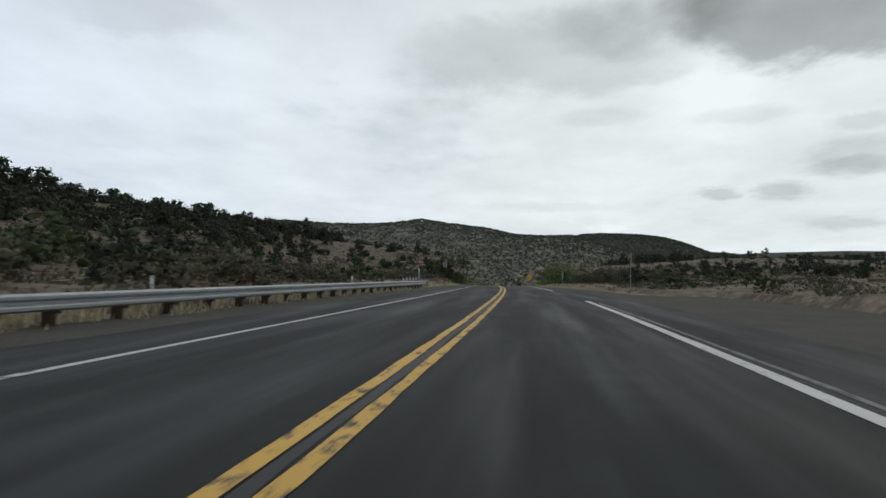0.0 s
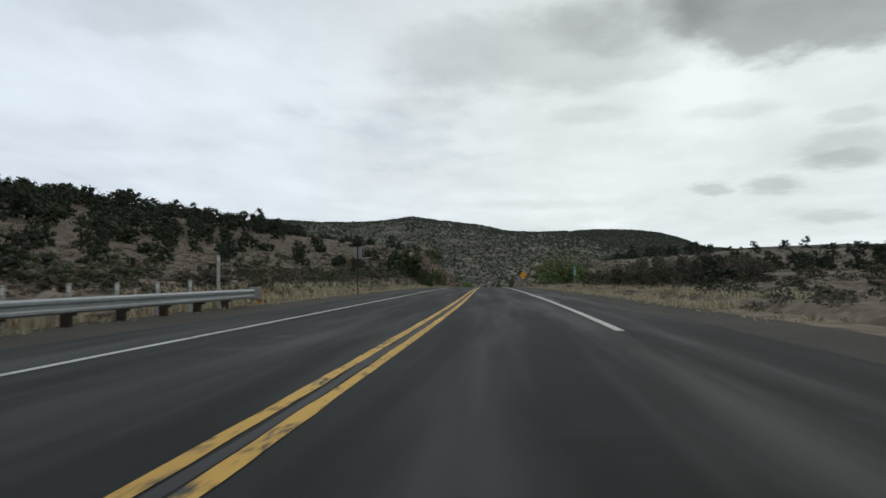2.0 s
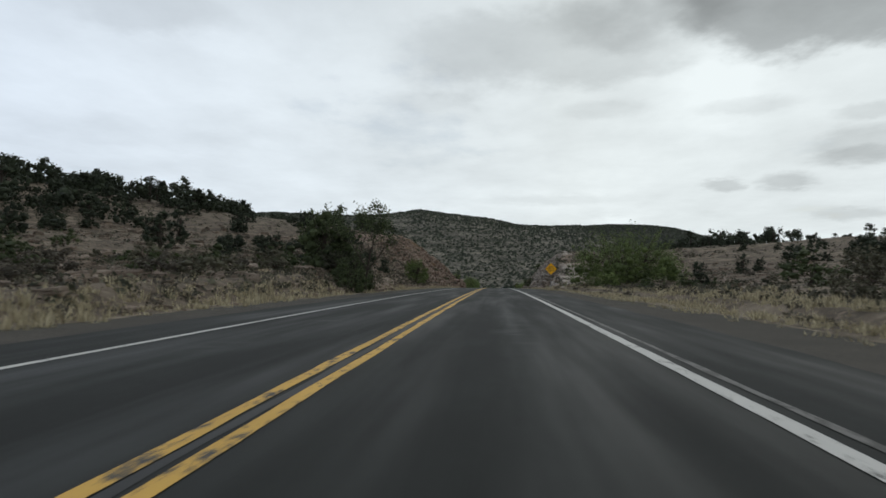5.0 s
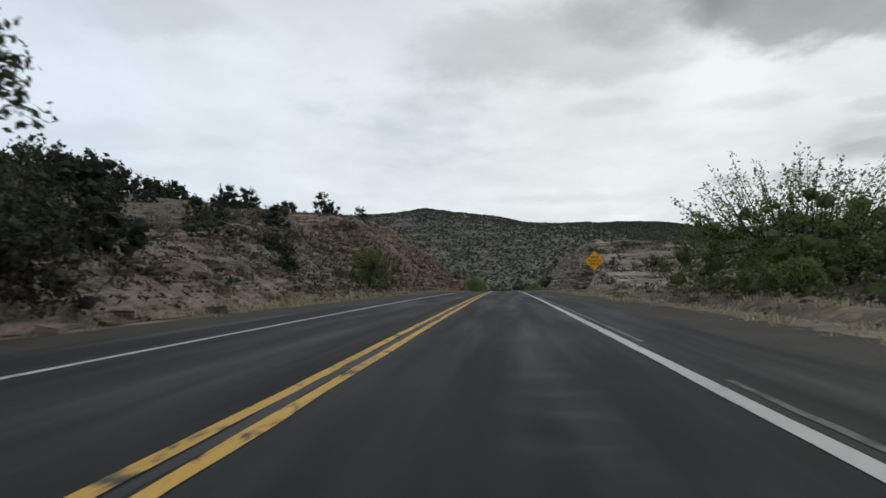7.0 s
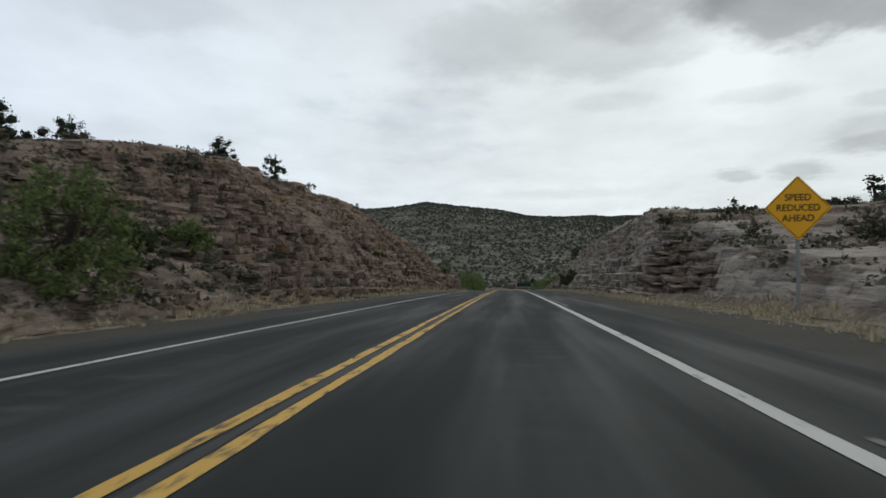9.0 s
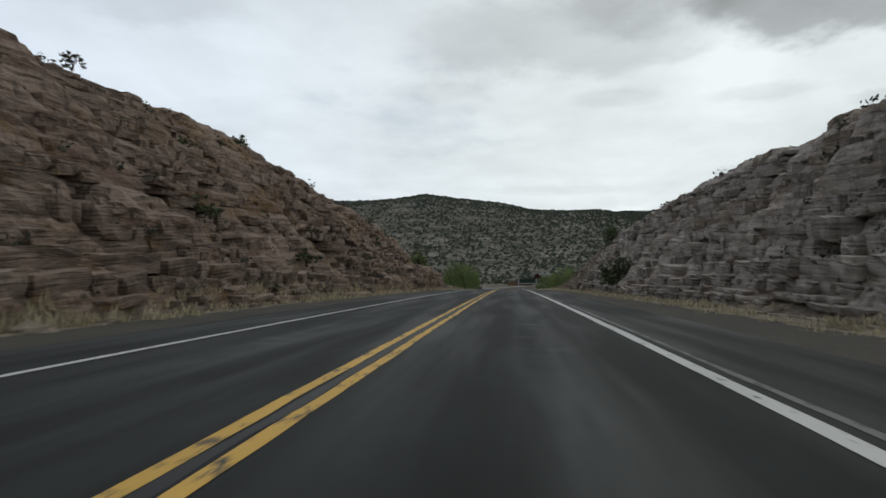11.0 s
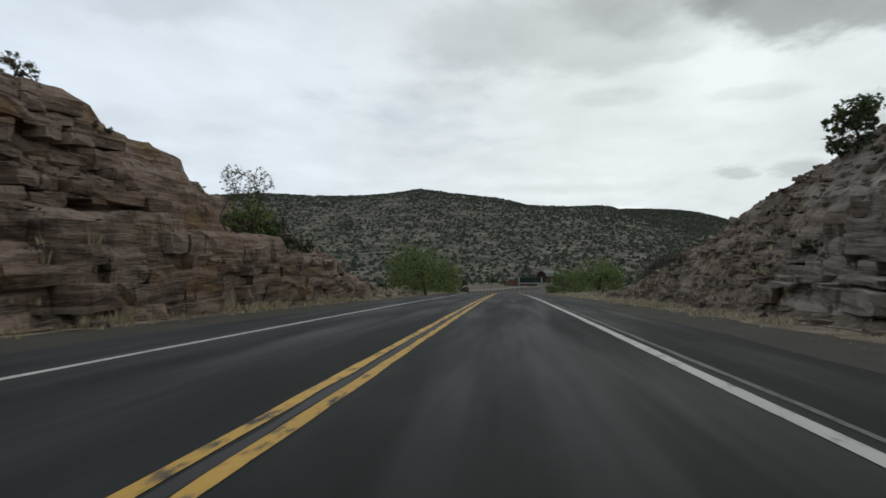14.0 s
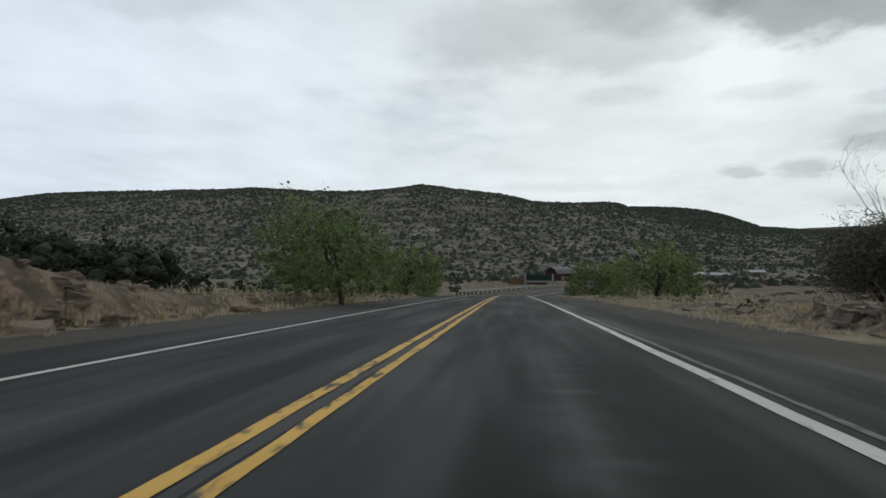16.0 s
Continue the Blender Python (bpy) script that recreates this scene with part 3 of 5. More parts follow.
def build_ground():
    us = np.concatenate([[-2600, -1900, -1600, -1400, -1220, -1050], np.arange(-950, -150, 50), [-150], np.arange(-120, -40, 5), np.arange(-40, -14, 1.6), np.arange(-14, 15.1, 0.55),
                         np.arange(16.5, 42, 1.6), np.arange(44, 125, 5), [140, 170], np.arange(200, 720, 26), [745, 779, 815, 849, 875, 900, 950, 1050, 1150, 1300, 1540, 1900, 2600]])
    ys = np.concatenate([[-120, -90, -70, -50, -40, -30, -22], np.arange(-16, 345, 1.1), np.arange(346, 520, 4), np.arange(520, 1000, 16), np.arange(1000, 1760, 26), [1800, 1900, 2050, 2250, 2450, 2600, 2700, 2800, 2900, 3000, 3100, 3400, 3900]])
    yy, uu = np.meshgrid(ys, us, indexing="ij")
    zz = ground_height(uu, yy)
    # below the rock faces the sheet lies a little back, so that the rock stands proud of it
    on_cut = ((uu < -8.3) & (uu > -30) & (yy > 141) & (yy < 315)) | ((uu > 9.7) & (uu < 31) & (yy > 179) & (yy < 318))
    zz = np.where(on_cut, zz - 0.7, zz)
    xx = uu + road_x(np.minimum(yy, 420)) * np.clip(1 - (np.abs(uu) - 60) / 200, 0, 1)
    verts = np.stack([xx, yy, zz], -1).reshape(-1, 3)
    me = mesh_of("ground", verts, grid_faces(len(ys), len(us)), SOIL, smooth=True)
    return tagged(new("ground", me), "stony brown desert ground reaching to the hills", "ground", kind="structure")


build_ground()

# ---- road ----
road = tagged(new("road", strip_mesh("road", -5.1, 5.7, 0.0, ASPHALT, -60, 470, 2.0, 0.10, 11, 13)), "dark worn two-lane asphalt road with streaks", "road", kind="structure")
tagged(new("turnout", strip_mesh("turnout", 7.9, 12.6, -0.035, GRAVEL, 19, 46, 1.0, 0.7, 17, 6)), "grey gravel turnout beside the road", "turnout", kind="structure")
part("yellow_line", strip_mesh("yellow_line", -0.205, -0.075, 0.006, YELLOW_PAINT, -60, 470, 0.3, 0.014, 21), road, "worn yellow stripe")
part("yellow_line", strip_mesh("yellow_line", 0.075, 0.205, 0.006, YELLOW_PAINT, -60, 470, 0.3, 0.014, 25), road, "worn yellow stripe")
part("seam", strip_mesh("seam", -0.05, 0.05, 0.003, TAR, -60, 470, 0.5, 0.025, 29), road, "black tar seam")
part("edge_line", strip_mesh("edge_line", -3.41, -3.29, 0.006, WHITE_PAINT, -60, 470, 0.8, 0.010, 31), road, "thin white edge line")
part("edge_line", strip_mesh("edge_line", 3.53, 3.71, 0.006, WHITE_PAINT, -60, 32.5, 0.6, 0.012, 33), road, "white edge line")
part("edge_line", strip_mesh("edge_line", 3.53, 3.70, 0.006, WHITE_PAINT, 54.2, 470, 0.8, 0.012, 35), road, "white edge line")
for a, b in ((-40, 22), (23, 30.5), (68, 96), (99, 140), (144, 176), (196, 236), (239, 262), (266, 300), (303, 345)):
    part("old_line", strip_mesh("old_line", 3.84, 3.92, 0.005, OLD_PAINT, a, b, 0.5, 0.02, int(a) + 90), road, "faded older edge stripe")
tagged(new("shoulder_left", strip_mesh("shoulder_left", -7.3, -4.9, -0.03, GRAVEL, -60, 470, 1.0, 0.25, 41, 6)), "brown gravel shoulder along the road", "road shoulder", kind="structure")
tagged(new("shoulder_right", strip_mesh("shoulder_right", 5.5, 8.2, -0.03, GRAVEL, -60, 470, 1.0, 0.3, 45, 6)), "grey brown gravel shoulder along the road", "road shoulder", kind="structure")

tagged(new("verge_left", strip_mesh("verge_left", -8.5, -7.0, -0.024, SAND, 62, 345, 0.7, 0.22, 47, 5)), "pale sandy verge along the foot of the bank", "verge", kind="structure")
tagged(new("verge_right", strip_mesh("verge_right", 7.8, 9.7, -0.024, SAND, 46, 345, 0.7, 0.25, 49, 5)), "pale sandy verge along the foot of the rocks", "verge", kind="structure")

# ---- rock cuts: layered faces with ledges and joints ----


def rock_cut(name, side, y0, y1, reach, material, label, seed):
    ys = np.arange(y0, y1, 0.30)
    ds = np.concatenate([np.arange(-0.5, 15.0, 0.18), np.arange(15.0, reach, 0.40)])
    yy, dd = np.meshgrid(ys, ds, indexing="ij")
    foot = FOOT[side]
    wander = 0.55 * fbm(yy / 9, dd * 0 + 0.3, seed + 2) + 0.25 * fbm(yy / 2.2, dd * 0 + 3.3, seed + 3)
    calm = ease(190, 206, yy) * (1 - ease(303, 309, yy)) if side < 0 else 1 - ease(280, 289, yy)
    h0 = side_height(side, dd + foot - (0.30 + wander * np.clip(dd / 2 + 0.4, 0, 1)) * calm, yy)
    # strata run almost level, with a slight dip and waves
    tilt = 0.015 * (yy - 250) * side + 0.22 * fbm(yy / 12, yy * 0 + 0.5, seed + 5)
    # behind the crest the rock gives way to the smoother hillside
    begin = crest_start(side, yy) - foot + (8.0 * (1 - ease(196, 216, yy)) if side < 0 else 10.0 * (1 - ease(214, 236, yy)))
    bare = 1 - ease(0.0, 2.0, dd - begin)
    h0 = h0 + 0.45 * fbm(yy / 5.0, dd / 5.0, seed + 7, 2) * np.clip(h0 / 1.5, 0, 1) * (0.12 + 0.88 * bare) * (0.25 + 0.75 * calm)
    w = h0 + tilt + 6
    edges = np.cumsum(0.28 + 0.85 * hash01(np.arange(60), np.arange(60) * 0, seed) ** 1.6)
    layer = np.clip(np.searchsorted(edges, w.ravel()).reshape(w.shape), 1, 58)
    lo, hi = edges[layer - 1], edges[layer]
    # joints split every layer into blocks, each standing a little in or out
    length = 0.7 + 2.2 * hash01(layer, layer * 0 + 1, seed + 9)
    block = np.floor((yy + 9 * hash01(layer, layer * 0 + 2, seed + 10) + 0.25 * fbm(yy / 0.9, w, seed + 11, 2)) / length)
    jut = (hash01(layer, block, seed + 12) - 0.5) * (hi - lo) * 0.9
    f = (w - lo + jut) / (hi - lo)
    step = np.clip((f - 0.30) / 0.32, 0, 1)
    terraced = lo + (hi - lo) * (0.12 * f + 0.88 * step)
    strength = np.clip((h0 - 0.1) / 0.8, 0, 1) * (0.25 + 0.75 * bare) * (0.45 + 0.55 * calm) * (0.88 - 0.25 * np.clip(fbm(yy / 17, dd / 9, seed + 14), 0, 1))
    if side > 0:
        strength = strength * (1 - 0.85 * ease(284, 292, yy))
    h = (w + (terraced - w) * strength) - tilt - 6
    h = h + 0.07 * fbm(yy / 0.5, dd / 0.5, seed + 16, 3) * np.clip(h0, 0, 1)
    h = np.minimum(h, hillside(side, dd + foot, yy) + 0.30)
    fade = np.clip((dd - (reach - 3.0)) / 3.0, 0, 1)
    h = h - 1.3 * fade
    ends = np.clip((yy - y0) / 5, 0, 1) * np.clip((y1 - yy) / 5, 0, 1)
    h = h - 0.5 * (1 - ends)
    out = 0.22 * (hash01(layer, block, seed + 20) - 0.5) * strength + 0.10 * fbm(yy / 0.8, w / 0.8, seed + 22)
    uu = side * (foot + dd + out)
    zz = road_z(yy) + h
    verts = np.stack([uu + road_x(yy), yy, zz], -1).reshape(-1, 3)
    faces = grid_faces(len(ys), len(ds))
    if side < 0:
        faces = faces[:, ::-1]
    me = mesh_of(name, verts, faces, material)
    me.materials.append(SOIL)
    me.materials.append(BANK_ROCK)
    behind = (dd - begin > 0.6 + 1.2 * fbm(yy / 3.0, dd / 3.0, seed + 30))[:-1, :-1]
    bank = ((yy < 200 + 5 * fbm(dd / 2.0, yy / 6.0, seed + 33)) if side < 0 else (dd > 5 + 2 * fbm(yy / 4.0, dd / 2.0, seed + 31)) & (yy < 228) | (yy > 291 + 4 * fbm(dd / 2.0, yy / 5.0, seed + 34)))[:-1, :-1]
    me.polygons.foreach_set("material_index", np.where(behind, 1, np.where(bank, 2, 0)).ravel().astype(np.int32))
    return tagged(new(name, me), label, "rock face", kind="structure")


def block_verts(rng, wide, deep, tall):
    """A rough block: its front, towards -x, is broken into uneven facets. Centred in y, back at x = deep."""
    cols, rows = 4, 3
    yv, zv = np.meshgrid(np.linspace(-wide / 2, wide / 2, cols), np.linspace(0, tall, rows), indexing="ij")
    front = np.stack([rng.uniform(-0.07, 0.07, yv.shape) * min(1.0, tall * 2), yv, zv], -1)
    front[:, 0, 0] += 0.10 * min(1, tall)
    front[..., 1] += rng.uniform(-0.06, 0.06, yv.shape) * min(1.0, wide)
    front[..., 2] += rng.uniform(-0.05, 0.05, yv.shape) * min(1.0, tall * 2)
    back = front.copy()
    back[..., 0] = deep
    back[..., 1] *= 0.9
    return np.concatenate([front.reshape(-1, 3), back[[0, 0, -1, -1], [0, -1, 0, -1]]])


BLOCK_FACES = [(i * 3 + j, i * 3 + j + 1, (i + 1) * 3 + j + 1, (i + 1) * 3 + j) for i in range(3) for j in range(2)]
BLOCK_FACES += [(0, 12, 13, 2, 1), (9, 10, 11, 15, 14), (2, 13, 15, 11, 8, 5), (0, 3, 6, 9, 14, 12)]


def rock_blocks(cut, side, y0, y1, material, seed, near):
    """Bedded blocks that stand out of a rock face, course by course. near: the stretch of road whose lowest blocks are objects of their own."""
    rng = np.random.default_rng(seed)
    foot, level = FOOT[side], -0.1
    verts, faces, singles, n = [], [], 0, 0
    ledges, ledge_faces = [], []
    while level < 12.5:
        tall = 0.13 + (0.52 if side < 0 else 0.66) * rng.uniform() ** 1.7
        proud = 0.40 * (rng.uniform() - 0.6)
        y = y0 + rng.uniform(0, 2)
        while y < y1:
            rubble = y > 285 if side > 0 else y > 306
            bank = y < 200 if side < 0 else y < 214
            wide = (rng.uniform(0.35, 1.0) + (2.2 if side < 0 else 1.3) * rng.uniform() ** 3) * (0.7 + tall)
            if rubble:
                wide = rng.uniform(0.3, 0.95) * (0.8 + tall)
            if side < 0 and 282 < y < 305 and level < 2.0:
                wide = rng.uniform(1.2, 3.6)
            if bank:
                wide = rng.uniform(0.6, 1.4) + 2.2 * rng.uniform() ** 2
            high = tall * (rng.uniform(0.6, 1.0) if rubble else rng.uniform(0.35, 0.6) if bank else 1.0)
            mid = y + wide / 2
            y += wide + rng.uniform(0.0, 0.25) + (rng.uniform(0.6, 3.5) if rng.uniform() < 0.20 else 0)
            crest = float(np_interp(mid, LEFT_CREST if side < 0 else RIGHT_CREST))
            dip = 0.012 * (mid - 250) * side + 0.18 * float(vnoise(mid / 12, 0.5, seed))
            h = level + dip
            if h + tall > crest - 0.25 or h < -0.3:
                continue
            slab = 282 < mid < 305 and h < 2.1 and side < 0
            if side < 0 and mid < 198 and h > 1.2 and rng.uniform() < 0.5:
                continue
            if mid > 289 if side > 0 else (mid > 306 and (rng.uniform() < 0.80 or wide > 0.8)):
                continue
            if not slab and float(fbm(mid / 6.0, h / 2.2, seed + 8, 2)) < -0.75:
                continue
            ds = np.linspace(0, 16, 120)
            prof = side_height(side, ds + foot, np.full(120, mid))
            at = float(np.interp(h + tall * 0.5, np.maximum.accumulate(prof), ds))
            slip = proud * (1 + float(vnoise(mid / 9, level, seed + 5))) - 0.10 - 0.35 * rng.uniform() ** 2 + 0.35 * float(vnoise(mid / 7, h / 3, seed + 4))
            if side < 0 and 262 < mid < 289 and h > 2.0:
                slip -= 0.35
            if h + tall > crest - 0.6 or (side < 0 and 289 < mid < 310 and h > 2.0):
                slip = max(slip, 0.15)
            if slab:
                slip = -0.18 - 0.10 * rng.uniform()
            v = block_verts(rng, wide, 1.1 + tall, high)
            a = rng.uniform(-0.6, 0.6) if rubble else rng.uniform(-0.16, 0.16)
            v = v @ np.array([[math.cos(a), math.sin(a), 0], [-math.sin(a), math.cos(a), 0], [0, 0, 1]])
            v[:, 2] += v[:, 1] * rng.uniform(-0.04, 0.04) * (5 if rubble else 1)
            v = v * np.array([side, 1, 1]) if side > 0 else v * np.array([-1, 1, 1])
            base = np.array([side * (foot + at + slip) + float(road_x(mid)), mid, float(road_z(mid)) + h])
            f = BLOCK_FACES if side > 0 else [q[::-1] for q in BLOCK_FACES]
            if singles < 300 and near[0] < mid < near[1] and h < 5:
                me = mesh_of("rock_block", v, f, material)
                ob = part("rock_block", me, cut)
                ob.location = base
                singles += 1
            elif bank:
                ledge_faces += [tuple(i + 16 * len(ledges) for i in q) for q in f]
                ledges.append(v + base)
            else:
                verts.append(v + base)
                faces += [tuple(i + n for i in q) for q in f]
                n += len(v)
        level += tall * 0.96
    me = mesh_of("rock_blocks", np.concatenate(verts), faces, material)
    tagged(part("rock_blocks", me, cut), kind="stuff")
    me = mesh_of("ledge_slabs", np.concatenate(ledges), ledge_faces, BANK_BLOCK)
    tagged(part("ledge_slabs", me, cut, "thin tan slabs stepping up the bank"), kind="stuff")


cut_left = rock_cut("rock_cut_left", -1, 138, 318, 24, RED_ROCK, "red brown layered rock cut with ledges and joints", 3)
cut_right = rock_cut("rock_cut_right", 1, 176, 321, 24, GREY_ROCK, "grey brown layered rock cut with blocks and ledges", 8)

# ---- loose stones ----


def stone_verts(rng, size):
    base = np.array([(-1, -1, -.6), (1, -1, -.6), (1, 1, -.6), (-1, 1, -.6), (-.8, -.8, .6), (.8, -.8, .6), (.8, .8, .6), (-.8, .8, .6)], float)
    v = base * np.array([rng.uniform(.6, 1.3), rng.uniform(.6, 1.3), rng.uniform(.35, .8)]) * size + rng.uniform(-.28, .28, (8, 3)) * size
    a = rng.uniform(0, 6.28)
    c, s = np.cos(a), np.sin(a)
    return v @ np.array([[c, s, 0], [-s, c, 0], [0, 0, 1]])


STONE_FACES = np.array([(0, 3, 2, 1), (4, 5, 6, 7), (0, 1, 5, 4), (1, 2, 6, 5), (2, 3, 7, 6), (3, 0, 4, 7)])


def scatter_stones(name, spots, sizes, material, label, seed):
    rng = np.random.default_rng(seed)
    verts, faces = [], []
    for k, ((u, y), size) in enumerate(zip(spots, sizes)):
        at = np.array(place(u, y))
        verts.append(stone_verts(rng, size) + at + np.array([0, 0, size * 0.12]))
        faces.append(STONE_FACES + 8 * k)
    me = mesh_of(name, np.concatenate(verts), np.concatenate(faces), material)
    return tagged(new(name, me), label, "stones", kind="stuff")


rng = np.random.default_rng(77)
spots = [(-rng.uniform(7.4, 32), rng.uniform(20, 215)) for _ in range(4200)] + [(-rng.uniform(7.2, 9.2), rng.uniform(140, 330)) for _ in range(500)] + [(-rng.uniform(8, 40), rng.uniform(305, 400)) for _ in range(260)] + [(-rng.uniform(8, 17), rng.uniform(303, 317)) for _ in range(300)]
spots += [(-rng.uniform(8, 24), rng.uniform(135, 215)) for _ in range(1700)]
spots += [(-(11 + 40 * rng.uniform() ** 1.3), rng.uniform(58, 190)) for _ in range(1500)]
scatter_stones("loose_stones", spots, 0.05 + 0.30 * rng.uniform(size=len(spots)) ** 1.7, STONE, "loose red brown stones strewn over the bank", 5)
spots = [(rng.uniform(9.0, 40), rng.uniform(150, 240)) for _ in range(1300)] + [(rng.uniform(8.8, 10.2), rng.uniform(205, 330)) for _ in range(360)] + [(rng.uniform(14, 70), rng.uniform(10, 180)) for _ in range(600)] + [(rng.uniform(9, 40), rng.uniform(305, 400)) for _ in range(260)]
scatter_stones("loose_stones", spots, 0.05 + 0.28 * rng.uniform(size=len(spots)) ** 2, STONE, "loose grey tan stones strewn over the bank", 6)

rng = np.random.default_rng(80)
spots = [(-(11 + 42 * rng.uniform() ** 1.2), rng.uniform(55, 200)) for _ in range(1000)] + [(rng.uniform(16, 70), rng.uniform(60, 200)) for _ in range(500)]
scatter_stones("rock_slabs", spots, 0.22 + 0.40 * rng.uniform(size=len(spots)) ** 1.5, STONE, "pale weathered slabs breaking through the slope", 12)

rng = np.random.default_rng(78)
spots = [(rng.normal(7.3, 0.55), rng.uniform(0, 345)) for _ in range(900)] + [(-rng.normal(6.9, 0.5), rng.uniform(62, 345)) for _ in range(800)]
spots = [s for s in spots if s[0] > 6.1 or s[0] < -5.7]
scatter_stones("pebbles", spots, 0.02 + 0.07 * rng.uniform(size=len(spots)) ** 2, STONE, "small pale stones strewn along the road edge", 7)

rng = np.random.default_rng(79)
spots = [(9.5 + 7 * rng.uniform() ** 1.3, rng.uniform(287, 320)) for _ in range(2600)]
scatter_stones("rubble", spots, 0.05 + 0.20 * rng.uniform(size=len(spots)) ** 2.4, STONE, "grey tan rubble covering the end of the rock cut", 9)
spots = [(-8.1 - 8 * rng.uniform() ** 1.2, rng.uniform(301, 312)) for _ in range(600)]
scatter_stones("rubble", spots, 0.07 + 0.28 * rng.uniform(size=len(spots)) ** 1.8, RED_BLOCK, "red brown rubble at the end of the bank", 10)

# ---- plants ----


def quad_cloud(centres, sizes, rng, long=1.6):
    """One small leaf quad at every centre, turned at random."""
    n = len(centres)
    a = rng.normal(size=(n, 3))
    a /= np.linalg.norm(a, axis=1, keepdims=True)
    b = np.cross(a, rng.normal(size=(n, 3)))
    b /= np.linalg.norm(b, axis=1, keepdims=True)
    s = np.asarray(sizes)[:, None]
    a, b = a * s * long * 0.5, b * s * 0.5
    verts = np.stack([centres - a, centres - b * 0.9, centres + a, centres + b * 0.9], 1).reshape(-1, 3)
    return verts, np.arange(4 * n).reshape(n, 4)


def tube(points, radii, sides=5):
    """Vertices and faces of a tapered, bent limb."""
    points, verts, faces = np.asarray(points, float), [], []
    for k, p in enumerate(points):
        d = points[min(k + 1, len(points) - 1)] - points[max(k - 1, 0)]
        d /= np.linalg.norm(d) + 1e-9
        a = np.cross(d, (0.3, 0.9, 0.2))
        a /= np.linalg.norm(a) + 1e-9
        b = np.cross(d, a)
        for s in range(sides):
            t = 6.28319 * s / sides
            verts.append(p + radii[k] * (np.cos(t) * a + np.sin(t) * b))
        if k:
            for s in range(sides):
                i, j = (k - 1) * sides + s, (k - 1) * sides + (s + 1) % sides
                faces.append((i, j, j + sides, i + sides))
    return verts, faces


def grow(rng, start, way, length, radius, levels, out, tips, bend=0.35, forks=(2, 3), shrink=0.72, lift=0.12):
    """A limb that bends, forks and thins; collects limbs in out and the ends of twigs in tips."""
    steps = 4
    pts, p, d = [np.array(start, float)], np.array(start, float), np.array(way, float)
    for _ in range(steps):
        d = d + rng.normal(size=3) * bend * 0.4 + np.array([0, 0, lift * 0.3])
        d /= np.linalg.norm(d)
        p = p + d * length / steps
        pts.append(p.copy())
    radii = np.linspace(radius, radius * 0.6, steps + 1)
    out.append((pts, radii))
    if levels <= 2:
        tips.extend(pts[2:])
    if levels == 0:
        return
    for _ in range(rng.integers(forks[0], forks[1] + 1)):
        at = pts[rng.integers(2, steps + 1)]
        side = rng.normal(size=3)
        side -= side @ d * d
        side /= np.linalg.norm(side) + 1e-9
        away = d * 0.65 + side * rng.uniform(0.5, 1.0) + np.array([0, 0, lift])
        grow(rng, at, away / np.linalg.norm(away), length * shrink * rng.uniform(0.8, 1.15), radius * 0.55, levels - 1, out, tips, bend, forks, shrink, lift)


def limbs_mesh(name, limbs, material, sides=5):
    verts, faces = [], []
    for pts, radii in limbs:
        v, f = tube(pts, radii, sides if radii[0] > 0.02 else 3)
        faces += [tuple(i + len(verts) for i in q) for q in f]
        verts += v
    return mesh_of(name, np.array(verts), faces, material)


def tree_protos(seed, stems, height, spread, levels, leaf, per_tip, leaf_mat, bark_mat, puff=0.25, lean=(0, 0), low=0.0, lift=0.12, trunk_r=None, long=1.6, dome=0.85):
    """Trunk mesh and crown mesh of one tree, in metres round its foot."""
    rng = np.random.default_rng(seed)
    limbs, tips = [], []
    for s in range(stems):
        a = 6.283 * s / stems + rng.uniform(0, 1)
        tilt = 0.12 if stems == 1 else rng.uniform(0.35, 0.9)
        way = np.array([np.cos(a) * tilt + lean[0], np.sin(a) * tilt + lean[1], 1.0])
        grow(rng, (0.15 * np.cos(a), 0.15 * np.sin(a), -0.1), way / np.linalg.norm(way), height * 0.42, trunk_r or 0.022 * height, levels, limbs, tips, lift=lift)
    tips = np.array(tips)
    scale_z = height / max(0.1, np.percentile(tips[:, 2], 99))
    wide = spread / 2 / max(0.1, np.percentile(np.hypot(tips[:, 0] - tips[:, 0].mean(), tips[:, 1] - tips[:, 1].mean()), 96))
    grew = np.array([wide, wide, scale_z])
    limbs = [([p * grew for p in pts], radii) for pts, radii in limbs]
    tips = tips * grew
    middle, reach = np.array([0, 0, 0.45 * height]), np.array([spread * 0.52, spread * 0.52, 0.58 * height])

    def rounded(p):
        far = np.linalg.norm((p - middle) / reach)
        return p if far <= 1 else middle + (p - middle) / far ** dome

    limbs = [([rounded(p) for p in pts], radii) for pts, radii in limbs]
    tips = np.array([rounded(p) for p in tips])
    main = [k for k, limb in enumerate(limbs) if limb[1][0] > 0.9 * (trunk_r or 0.022 * height)]
    trunk = limbs_mesh("trunk", [limbs[k] for k in main[:1]], bark_mat)
    branches = limbs_mesh("branchwork", [limb for k, limb in enumerate(limbs) if k != main[0]], bark_mat)
    if not per_tip:
        return trunk, None, branches
    tips = tips[tips[:, 2] > low * height]
    centres = np.repeat(tips, per_tip, 0) + rng.normal(size=(len(tips) * per_tip, 3)) * puff
    centres = centres[(centres[:, 2] > 0.05) & (np.linalg.norm((centres - middle) / reach, axis=1) < 1.93 - dome)]
    verts, faces = quad_cloud(centres, leaf * rng.uniform(0.6, 1.3, len(centres)), rng, long)
    return trunk, mesh_of("crown", verts, faces, leaf_mat), branches


